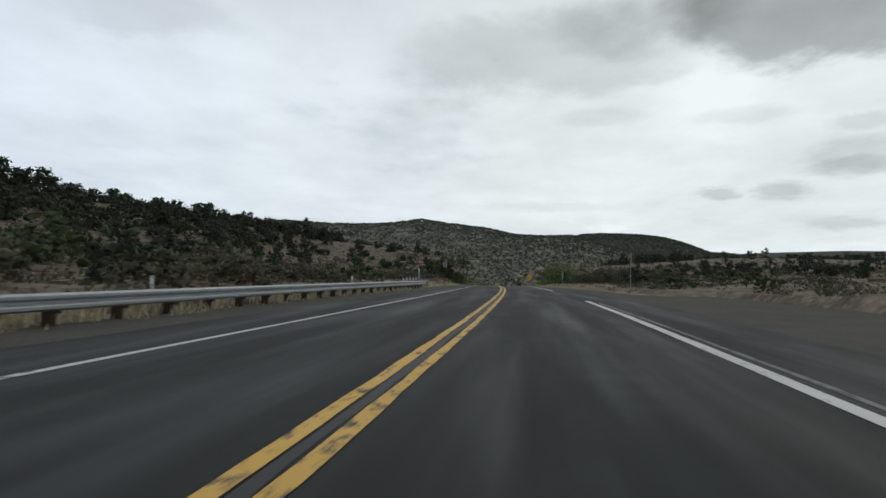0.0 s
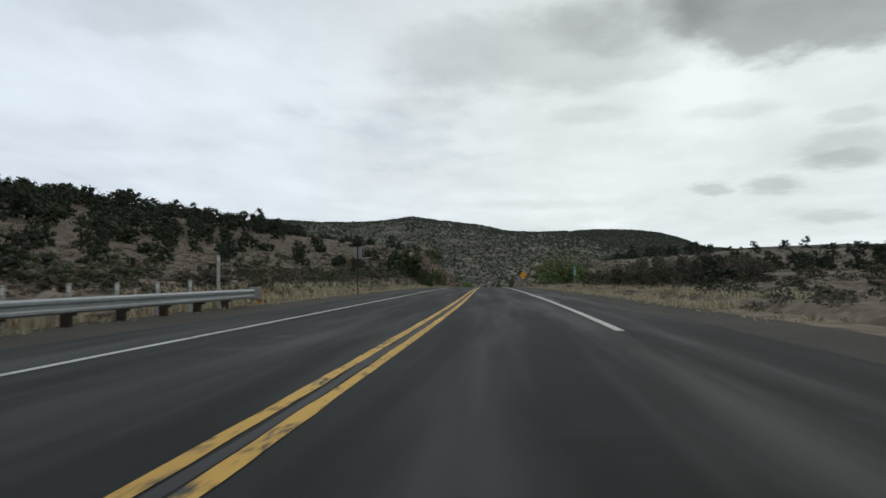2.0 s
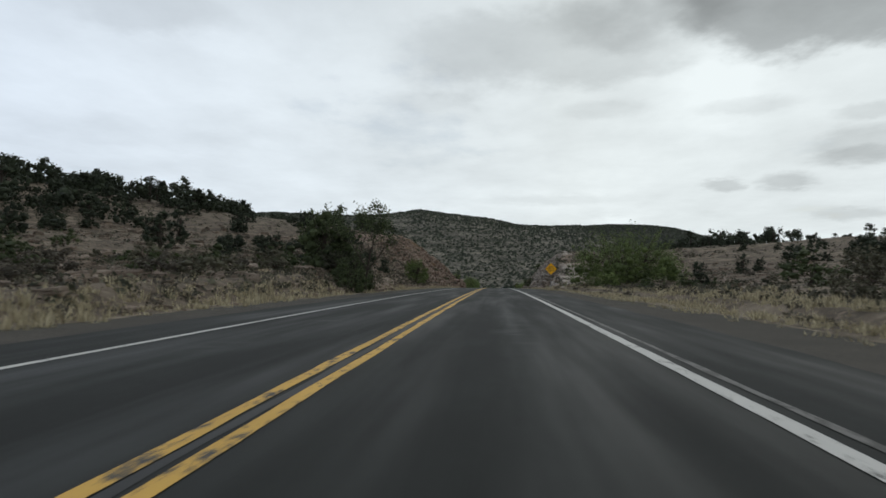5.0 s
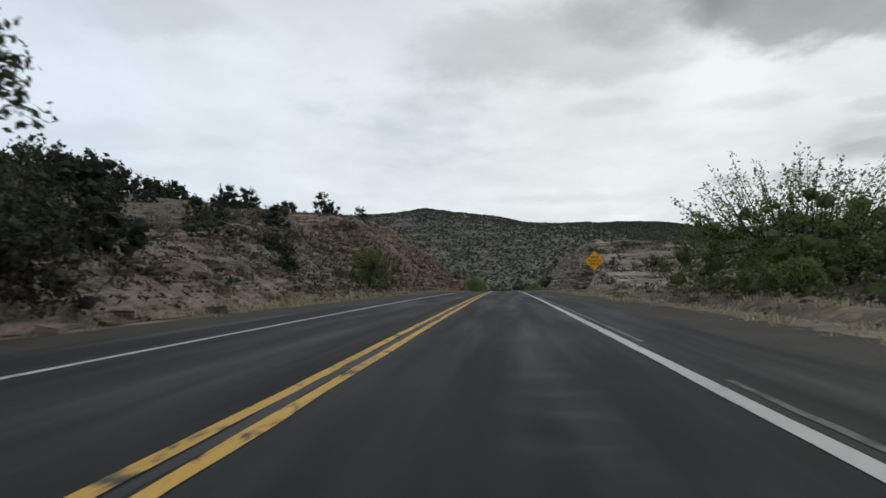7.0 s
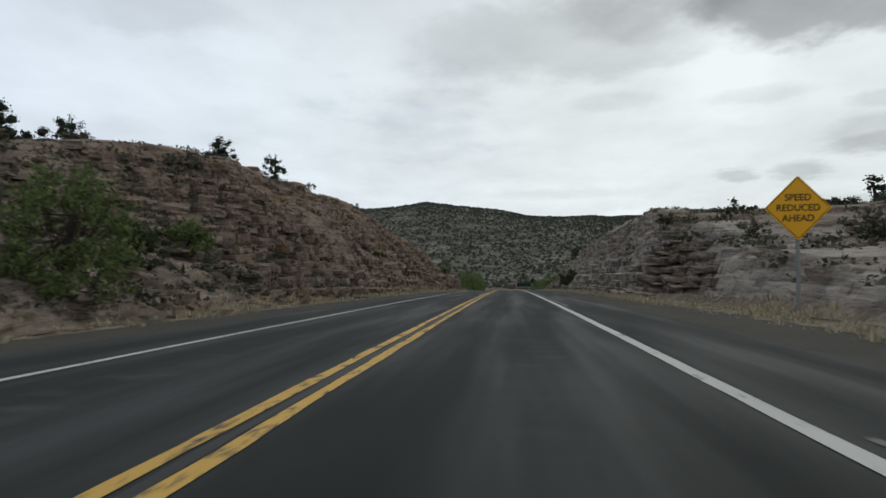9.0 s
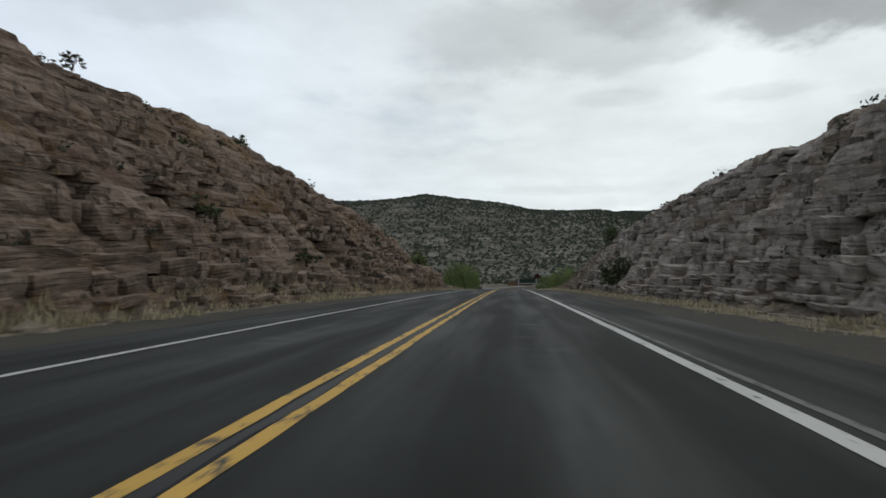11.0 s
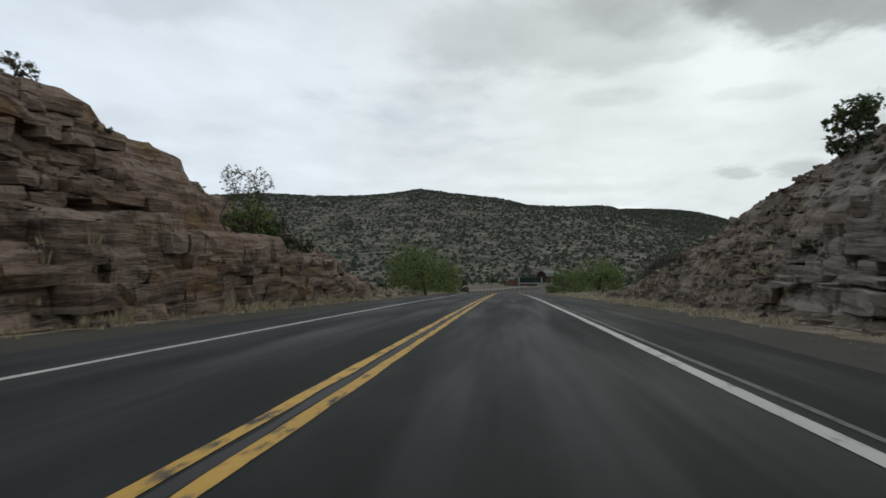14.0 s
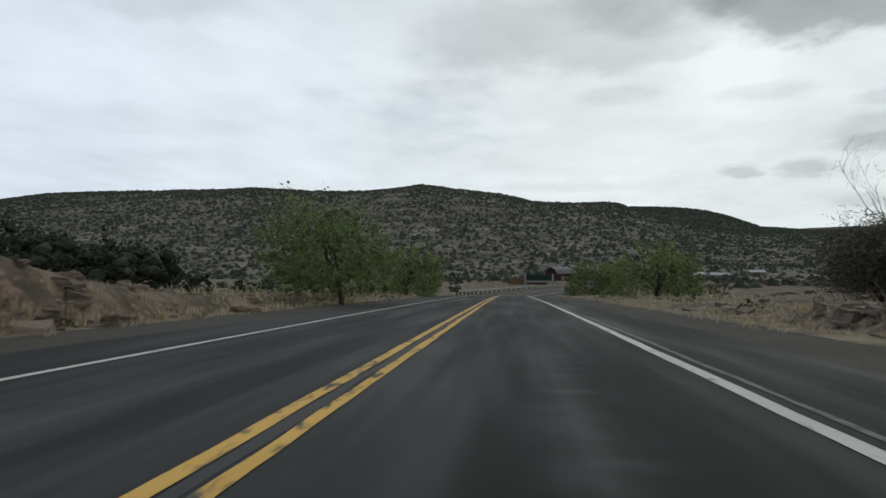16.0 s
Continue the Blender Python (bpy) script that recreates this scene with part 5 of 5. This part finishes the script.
spots = [(rng.uniform(8.6, 13), rng.uniform(50, 180)) for _ in range(180)] + [(-rng.uniform(7.6, 12), rng.uniform(62, 180)) for _ in range(200)]
scrub_mesh("dry_brush", spots, 34, 0.15, 0.45, 26, DRY_BRUSH, "low dry brown brush along the verge")


def grass_mesh(name, spots, seed, tall0, tall1, blades, label):
    rng = np.random.default_rng(seed)
    n = len(spots)
    base = np.array([place(u, y) for u, y in spots])
    base = np.repeat(base, blades, 0)
    big = np.repeat(rng.uniform(tall0, tall1, n) * (0.55 + 0.9 * (0.5 + 0.5 * vnoise(np.array([s[1] for s in spots]) / 3.0, np.array([s[0] for s in spots]), seed))), blades)
    m = n * blades
    a = rng.uniform(0, 6.283, m)
    r = rng.uniform(0, 0.16, m)
    lean = rng.uniform(0.05, 0.65, m) * big
    foot = base + np.stack([np.cos(a) * r, np.sin(a) * r, np.full(m, -0.06)], -1)
    tip = foot + np.stack([np.cos(a) * lean, np.sin(a) * lean, big * rng.uniform(0.6, 1.1, m)], -1)
    mid = (foot + tip) / 2 + np.stack([-np.cos(a) * lean * 0.12, -np.sin(a) * lean * 0.12, big * 0.12], -1)
    w = 0.014 + 0.015 * rng.uniform(size=m)
    side = np.stack([-np.sin(a) * w, np.cos(a) * w, 0 * w], -1)
    verts = np.stack([foot - side, foot + side, mid + side * 0.8, mid - side * 0.8, tip], 1).reshape(-1, 3)
    k = 5 * np.arange(m)[:, None]
    faces = (k + np.array([[0, 1, 2, 3]])).tolist() + (k + np.array([[3, 2, 4]])).tolist()
    me = mesh_of(name, verts, faces, STRAW)
    return tagged(new(name, me), label, "grass", kind="stuff")


def verge_spots(count, u0, u1, y0, y1, seed):
    rng = np.random.default_rng(seed)
    u, y = rng.uniform(u0, u1, count * 2), rng.uniform(y0, y1, count * 2)
    keep = (vnoise(y / 5.0, u / 1.5, seed) + 0.5 * vnoise(y / 1.7, u, seed + 1)) > rng.uniform(-1.1, 0.9, count * 2)
    return list(zip(u[keep][:count], y[keep][:count]))


grass_mesh("dry_grass", verge_spots(2800, -8.7, -6.6, 0, 345, 51) + verge_spots(900, -8.4, -7.3, 0, 66, 59) + verge_spots(900, -9.4, -7.0, 62, 138, 61) + verge_spots(700, -8.4, -7.2, 190, 306, 62) + verge_spots(800, -14, -6.8, 310, 420, 52) + verge_spots(500, -13, -8, 60, 170, 57), 42, 0.12, 0.42, 9, "dry straw-coloured grass along the roadside")
grass_mesh("dry_grass", [s for s in verge_spots(3200, 7.2, 9.6, 0, 345, 53) + verge_spots(1500, 7.2, 8.6, 0, 345, 58) if not 10 < s[1] < 57] + verge_spots(1100, 7.5, 17, 310, 420, 54) + verge_spots(700, 9, 12.5, 287, 326, 60) + verge_spots(900, 8.0, 9.7, 188, 300, 63) + verge_spots(1900, 8.3, 12.6, 66, 140, 64) + [s for s in verge_spots(2500, 8.6, 13.5, 5, 188, 55) if not 8 < s[1] < 64], 43, 0.10, 0.30, 9, "dry straw-coloured grass along the verge")

# scrub on the far hills: dark clumps, too many to count


def hill_scrub():
    rng = np.random.default_rng(61)
    count = 54000
    d = rng.uniform(0, 1, count) ** 0.75
    y = 470 + 1250 * d
    half = 120 + (y - 300) * 0.95
    u = rng.uniform(-1, 1, count) * half
    thick = 0.55 * fbm(u / 26, y / 60, 63) + 0.30 * rng.normal(size=count)
    keep = thick > -0.48
    u, y = u[keep], y[keep]
    # and over the farther mesa
    u, y = np.concatenate([u, rng.uniform(250, 1050, 9000)]), np.concatenate([y, rng.uniform(2350, 3020, 9000)])
    z = ground_height(u, y)
    m = len(u)
    s = (0.95 + 1.55 * rng.uniform(size=m) ** 2) * np.clip(0.55 + y / 1500, 0.7, 2.6)
    shape = np.array([(1, 0, .2), (.3, .9, .25), (-.8, .6, .15), (-.8, -.6, .2), (.3, -.95, .2), (.35, .1, 1.0), (-.45, .15, .95)])
    faces = np.array([(0, 1, 5), (1, 2, 6), (1, 6, 5), (2, 3, 6), (3, 4, 5), (3, 5, 6), (4, 0, 5)])
    v = shape[None] * (1 + rng.uniform(-.35, .35, (m, 7, 3))) * s[:, None, None]
    a = rng.uniform(0, 6.28, m)
    c, si = np.cos(a)[:, None], np.sin(a)[:, None]
    v = np.stack([v[..., 0] * c - v[..., 1] * si, v[..., 0] * si + v[..., 1] * c, v[..., 2]], -1)
    x = u + road_x(np.minimum(y, 420)) * np.clip(1 - (np.abs(u) - 60) / 200, 0, 1)
    v += np.stack([x, y, z - 0.25 * s], -1)[:, None, :]
    me = mesh_of("hill_scrub", v.reshape(-1, 3), (faces[None] + 7 * np.arange(m)[:, None, None]).reshape(-1, 3), HILL_LEAF)
    tagged(new("hill_scrub", me), "dark juniper scrub dotting the far hillside", "scrub", kind="stuff")


hill_scrub()

# ---- guardrail on the left with timber posts ----


def rail_section(name, pts, material):
    """A W-shaped rail swept along points; the profile faces to the right."""
    prof = [(0.0, 0.155), (0.03, 0.15), (0.08, 0.115), (0.08, 0.065), (0.02, 0.02), (0.02, -0.02), (0.08, -0.065), (0.08, -0.115), (0.03, -0.15), (0.0, -0.155)]
    back = [(x - 0.006, z) for x, z in reversed(prof)]
    ring = prof + back
    verts, faces = [], []
    for k, p in enumerate(pts):
        a, b = pts[max(0, k - 1)], pts[min(len(pts) - 1, k + 1)]
        d = (Vector(b) - Vector(a)).normalized()
        right = d.cross(Vector((0, 0, 1))).normalized()
        for x, z in ring:
            verts.append(Vector(p) + right * x + Vector((0, 0, z)))
        if k:
            n = len(ring)
            for s in range(n):
                i, j = (k - 1) * n + s, (k - 1) * n + (s + 1) % n
                faces.append((i, j, j + n, i + n))
    faces += [tuple(range(len(ring)))[::-1], tuple(range((len(pts) - 1) * len(ring), len(pts) * len(ring)))]
    return mesh_of(name, verts, faces, material)


def on_road(u, y, h=0.0):
    return Vector((float(u + road_x(y)), float(y), float(road_z(y) + h)))


RAIL_U, RAIL_END = -7.0, 64.3
guardrail = thing("guardrail", "galvanised steel guardrail on dark timber posts", "guardrail", Matrix.Translation(on_road(RAIL_U, 20)))
inv = guardrail.matrix_world.inverted()
ys = np.arange(16.68 - 30 * 1.905, RAIL_END + 0.1, 1.905)
rail_me = rail_section("rail", [on_road(RAIL_U + 0.13, y, 0.40) for y in ys], STEEL)
part("rail", rail_me, guardrail, "galvanised corrugated steel rail", inv)
post_me = bm_mesh("post", box_bm(0.19, 0.15, 1.0, (0, 0, 0.02), 0.012), POST_WOOD)
block_me = bm_mesh("spacer_block", box_bm(0.10, 0.15, 0.33, (0, 0, 0), 0.01), POST_WOOD)
for y in ys[:-1]:
    post = part("post", post_me, guardrail, "", inv @ Matrix.Translation(on_road(RAIL_U - 0.06, y)))
    part("spacer_block", block_me, post, "", Matrix.Translation((0.14, 0, 0.36)))
end_bm = box_bm(0.42, 0.10, 0.44, (0, 0, 0.40), 0.04)
terminal = part("end_terminal", bm_mesh("end_terminal", end_bm, SIGN_BACK), guardrail, "grey box-shaped end terminal", inv @ Matrix.Translation(on_road(RAIL_U + 0.12, RAIL_END + 0.25)))
part("object_marker", bm_mesh("object_marker", box_bm(0.20, 0.02, 0.55, (0, 0, 0.34), 0.01), ORANGE), terminal, "orange striped reflector plate", Matrix.Translation((0.12, 0.09, 0)))


def delineator(u, y, tall):
    ob = thing("delineator", "slim white plastic delineator post behind the guardrail" if tall < 1.3 else "tall slim white marker post by the guardrail end", "marker post", Matrix.Translation(on_road(u, y)), "delineators")
    bm = box_bm(0.10, 0.03, tall + 0.3, (0, 0, tall / 2 - 0.15), 0.012)
    part("blade", bm_mesh("blade", bm, WHITE_PLASTIC), ob)
    part("reflector", bm_mesh("reflector", box_bm(0.07, 0.012, 0.12, (0, -0.02, tall - 0.12), 0.003), SIGN_WHITE), ob, "pale reflector strip")
    return ob


for y, tall in ((20.1, 0.85), (37.8, 0.87), (53.3, 0.82), (55.1, 0.83), (56.8, 0.84), (58.6, 0.84), (60.4, 0.87), (62.3, 1.64)):
    delineator(RAIL_U - 0.22, y, tall)

# ---- signs ----


def plate_bm(wide, tall, radius, thick, turn=0.0):
    """An upright plate with rounded corners, facing -y, round its middle."""
    bm = bmesh.new()
    ring = []
    for cx, cz, a0 in ((1, 1, 0), (-1, 1, 90), (-1, -1, 180), (1, -1, 270)):
        for k in range(5):
            a = radians(a0 + 22.5 * k)
            ring.append((cx * (wide / 2 - radius) + radius * math.cos(a), cz * (tall / 2 - radius) + radius * math.sin(a)))
    c, s = math.cos(radians(turn)), math.sin(radians(turn))
    front = [bm.verts.new((x * c - z * s, -thick / 2, x * s + z * c)) for x, z in ring]
    back = [bm.verts.new((x * c - z * s, thick / 2, x * s + z * c)) for x, z in ring]
    bm.faces.new(front[::-1])
    bm.faces.new(back)
    for k in range(len(ring)):
        j = (k + 1) % len(ring)
        bm.faces.new((front[k], front[j], back[j], back[k]))
    bmesh.ops.recalc_face_normals(bm, faces=bm.faces)
    return bm


def border_bm(wide, tall, radius, line, y, turn=0.0):
    bm = bmesh.new()
    c, s = math.cos(radians(turn)), math.sin(radians(turn))
    rings = []
    for inset in (0, line):
        ring = []
        for cx, cz, a0 in ((1, 1, 0), (-1, 1, 90), (-1, -1, 180), (1, -1, 270)):
            for k in range(5):
                a, r = radians(a0 + 22.5 * k), max(0.002, radius - inset)
                x, z = cx * (wide / 2 - radius) + r * math.cos(a), cz * (tall / 2 - radius) + r * math.sin(a)
                ring.append(bm.verts.new((x * c - z * s, y, x * s + z * c)))
        rings.append(ring)
    for k in range(20):
        j = (k + 1) % 20
        bm.faces.new((rings[0][k], rings[0][j], rings[1][j], rings[1][k]))
    bmesh.ops.solidify(bm, geom=list(bm.faces), thickness=0.002)
    return bm


def text_mesh(words, size, material, depth=0.002):
    cu = bpy.data.curves.new("lettering", "FONT")
    cu.body, cu.size, cu.align_x, cu.align_y, cu.extrude, cu.offset = words, size, "CENTER", "CENTER", depth, size * 0.018
    ob = bpy.data.objects.new("lettering", cu)
    scene.collection.objects.link(ob)
    me = bpy.data.meshes.new_from_object(ob.evaluated_get(bpy.context.evaluated_depsgraph_get()))
    bpy.data.objects.remove(ob)
    me.materials.clear()
    me.materials.append(material)
    return me


UPRIGHT = Matrix.Rotation(radians(90), 4, "X")


def warning_sign(u, y, centre, side):
    ob = thing("warning_sign", "yellow diamond warning sign reading speed reduced ahead", "road sign", Matrix.Translation(place(u, y)))
    foot = place(u, y).z
    top = float(road_z(y)) + centre - foot
    post = part("post", bm_mesh("post", box_bm(0.09, 0.06, top + 0.75, (0, 0.05, (top + 0.75) / 2 - 0.3), 0.008), SIGN_BACK), ob, "grey steel post")
    plate = part("plate", bm_mesh("plate", plate_bm(side, side, 0.06, 0.006, 45), SIGN_YELLOW), ob, "yellow diamond plate", Matrix.Translation((0, 0, top)))
    part("border", bm_mesh("border", border_bm(side - 0.05, side - 0.05, 0.05, 0.018, -0.006, 45), SIGN_BLACK), plate, "thin black border")
    for words, z in (("SPEED", 0.27), ("REDUCED", 0.0), ("AHEAD", -0.27)):
        part("lettering", text_mesh(words, 0.245, SIGN_BLACK), plate, "black capital lettering", Matrix.Translation((0, -0.006, z)) @ UPRIGHT)
    for z in (0.35, -0.35):
        part("bolt", bm_mesh("bolt", cylinder_bm(0.012, 0.012, 0.008, 8), STEEL), plate, "", Matrix.Translation((0, -0.004, z + 0.12)) @ UPRIGHT)
    return ob


warning_sign(9.3, 189.9, 2.77, 1.2)


def mile_marker(u, y):
    ob = thing("mile_marker", "narrow green mile marker with white number 104", "road sign", Matrix.Translation(place(u, y)))
    part("post", bm_mesh("post", box_bm(0.06, 0.04, 2.3, (0, 0.03, 0.85), 0.006), STEEL), ob, "thin steel post")
    plate = part("plate", bm_mesh("plate", plate_bm(0.30, 1.0, 0.04, 0.004), SIGN_GREEN), ob, "green plate", Matrix.Translation((0, 0, 1.55)))
    part("border", bm_mesh("border", border_bm(0.285, 0.985, 0.035, 0.012, -0.005), SIGN_WHITE), plate, "white border")
    for digit, z in (("1", 0.30), ("0", 0.0), ("4", -0.30)):
        part("numeral", text_mesh(digit, 0.36, SIGN_WHITE), plate, "white numeral", Matrix.Translation((0, -0.005, z)) @ UPRIGHT)


mile_marker(9.9, 109.2)


def back_of_sign(u, y, centre, wide, tall):
    ob = thing("road_sign", "bare metal back of a tall rectangular road sign", "road sign", Matrix.Translation(place(u, y)))
    top = float(road_z(y)) + centre - place(u, y).z
    part("post", bm_mesh("post", box_bm(0.055, 0.04, top + tall / 2 + 0.35, (0, -0.04, (top + tall / 2) / 2 - 0.15), 0.008), POST_WOOD), ob, "thin dark post")
    part("plate", bm_mesh("plate", plate_bm(wide, tall, 0.03, 0.006), SIGN_BACK), ob, "bare aluminium plate", Matrix.Translation((0, 0.0, top)))


back_of_sign(-6.3, 79.6, 2.40, 0.44, 0.66)


def edge_on_sign(u, y):
    ob = thing("road_sign", "road sign turned edge-on on a thin steel post", "road sign", Matrix.Translation(place(u, y)) @ Matrix.Rotation(radians(84), 4, "Z"))
    part("post", bm_mesh("post", box_bm(0.05, 0.05, 3.2, (0, 0.04, 1.3), 0.006), SIGN_BACK), ob, "thin grey post")
    part("plate", bm_mesh("plate", plate_bm(0.61, 0.76, 0.04, 0.012), SIGN_BACK), ob, "grey metal plate", Matrix.Translation((0, 0, 2.42)))
    part("tag", bm_mesh("tag", box_bm(0.012, 0.10, 0.08, (0.03, 0.04, 1.2), 0.004), SIGN_WHITE), ob, "small white tag")


edge_on_sign(9.15, 54.0)


def beam_mesh(name, a, b, thick, material):
    """A squared timber from a to b."""
    a, b = Vector(a), Vector(b)
    bm = box_bm(thick, thick, (b - a).length, (0, 0, 0), 0.012)
    turn = (b - a).to_track_quat("Z", "Y").to_matrix().to_4x4()
    bmesh.ops.transform(bm, matrix=Matrix.Translation((a + b) / 2) @ turn, verts=bm.verts)
    return bm_mesh(name, bm, material)


def braced_post(u, y, tall):
    ob = thing("fence_brace", "dark timber fence post with slanting braces on the bank", "fence post", Matrix.Translation(place(u, y)))
    foot = place(u, y)
    part("post", beam_mesh("post", (0, 0, -0.4), (0, 0, tall), 0.12, POST_WOOD), ob)
    for du, dy in ((-2.6, 0.6), (0.75, 0.3)):
        end = place(u + du, y + dy) - foot
        part("brace", beam_mesh("brace", (0, 0, tall - 0.42), (end.x, end.y, end.z - 0.05), 0.09, POST_WOOD), ob, "slanting timber brace")


braced_post(-12.6, 308.0, 1.35)
stake = thing("fence_stake", "thin steel fence stake on the bank", "fence post", Matrix.Translation(place(-15.0, 308.5)))
part("blade", bm_mesh("blade", box_bm(0.045, 0.045, 2.3, (0, 0, 0.75), 0.006), SIGN_BACK), stake)

# ---- where the road bends away: barrier, boards, barn ----
far_rail = thing("guardrail", "pale steel guardrail along the outside of the bend", "guardrail", Matrix.Translation(on_road(-7.0, 405)))
inv = far_rail.matrix_world.inverted()
ys = np.arange(398, 452, 3.0)
part("rail", rail_section("rail", [on_road(-6.6, y, 0.62) for y in ys], STEEL), far_rail, "steel rail", inv)
for y in ys:
    part("post", post_me, far_rail, "", inv @ Matrix.Translation(on_road(-6.85, y)))
delineator(-6.2, 399, 1.5)


def on_plain(x, y):
    """A place beyond the bend, by its world x and y."""
    u = x - float(road_x(min(y, 420)))
    return Vector((x, y, float(ground_height(u, y)) - 0.05))


def barn(at):
    ob = thing("barn", "dark red barn with a pale metal roof", "building", at)
    part("wall", bm_mesh("wall", box_bm(11, 9, 4.4, (0, 0, 1.9)), BARN_RED), ob, "dark red board wall")
    bm = bmesh.new()
    prof = [(-5.0, 3.9), (-3.6, 6.0), (0, 7.4), (3.6, 6.0), (5.0, 3.9)]
    for x in (-5.9, 5.9):
        for y, z in prof:
            bm.verts.new((x, y, z))
    bm.verts.ensure_lookup_table()
    for k in range(4):
        bm.faces.new((bm.verts[k], bm.verts[k + 1], bm.verts[k + 6], bm.verts[k + 5]))
    bmesh.ops.solidify(bm, geom=list(bm.faces), thickness=0.18)
    part("roof", bm_mesh("roof", bm, ROOF_WHITE), ob, "pale gambrel metal roof")
    for x in (-5.45, 5.45):
        bm = bmesh.new()
        bm.faces.new([bm.verts.new((x, y, z - 0.1)) for y, z in prof])
        bmesh.ops.solidify(bm, geom=list(bm.faces), thickness=0.12)
        part("gable", bm_mesh("gable", bm, BARN_RED), ob, "dark red gable end")
    door = part("door", bm_mesh("door", box_bm(2.6, 0.1, 2.8, (-1.5, -4.56, 1.3), 0.02), HOUSE_WALL), ob, "pale sliding door")
    part("handle", bm_mesh("handle", box_bm(0.06, 0.06, 0.4, (-0.5, -4.64, 1.2), 0.01), STEEL), door)


barn(Matrix.Translation(on_plain(17.5, 522)) @ Matrix.Rotation(radians(38), 4, "Z") @ Matrix.Scale(0.62, 4))


def board_fence(at, bays):
    ob = thing("board_fence", "low red brown board fence beyond the bend", "fence", at)
    rail = bm_mesh("board", box_bm(2.4, 0.05, 0.36, (1.2, 0, 0), 0.01), FENCE_RED)
    stake = bm_mesh("stake", box_bm(0.14, 0.14, 1.7, (0, 0.09, 0.7), 0.01), FENCE_RED)
    for k in range(bays):
        part("stake", stake, ob, "", Matrix.Translation((2.4 * k, 0, 0)))
        for z in (0.25, 0.64, 1.03, 1.42):
            part("board", rail, ob, "", Matrix.Translation((2.4 * k, 0, z)))


board_fence(Matrix.Translation(on_plain(1.0, 470)), 4)


def sign_board(at):
    ob = thing("sign_board", "dark green roadside board with white posts", "sign", at)
    part("panel", bm_mesh("panel", box_bm(6.4, 0.12, 1.5, (0, 0, 1.9), 0.02), BANNER_DARK), ob, "dark green panel")
    part("sill", bm_mesh("sill", box_bm(7.0, 0.16, 0.35, (0, -0.02, 0.95), 0.02), ROOF_WHITE), ob, "pale lower rail")
    for x in (-3.4, 3.4):
        part("post", bm_mesh("post", box_bm(0.4, 0.4, 3.0, (x, 0.1, 1.3), 0.02), ROOF_WHITE), ob, "white post")


sign_board(Matrix.Translation(on_plain(8.6, 468)))


def small_house(u, y, turn):
    ob = thing("house", "small pale house with a low roof far off", "building", Matrix.Translation(on_plain(u, y)) @ Matrix.Rotation(radians(turn), 4, "Z") @ Matrix.Scale(0.55, 4))
    part("wall", bm_mesh("wall", box_bm(12, 7, 3.2, (0, 0, 1.4)), HOUSE_WALL), ob, "pale wall")
    bm = bmesh.new()
    for x in (-6.5, 6.5):
        for y2, z in ((-4, 2.9), (0, 4.6), (4, 2.9)):
            bm.verts.new((x, y2, z))
    bm.verts.ensure_lookup_table()
    for f in ((0, 1, 4, 3), (1, 2, 5, 4), (0, 2, 1), (3, 4, 5), (0, 3, 5, 2)):
        bm.faces.new([bm.verts[k] for k in f])
    part("roof", bm_mesh("roof", bm, ROOF_WHITE), ob, "pale metal roof")
    for x in (-3.5, 0.5, 3.5):
        window = part("window", bm_mesh("window", box_bm(1.3, 0.08, 1.1, (x, -3.52, 1.5), 0.02), ROOF_WHITE), ob)
        part("pane", bm_mesh("pane", box_bm(1.1, 0.05, 0.9, (x, -3.56, 1.5)), GLASS_DARK), window, "dark pane")


small_house(70, 556, 20)
small_house(82, 566, -15)
small_house(104, 590, 8)

# ---- blocks of the rock faces ----
rock_blocks(cut_left, -1, 146, 318, RED_BLOCK, 301, (205, 262))
rock_blocks(cut_right, 1, 198, 316, GREY_BLOCK, 302, (215, 270))
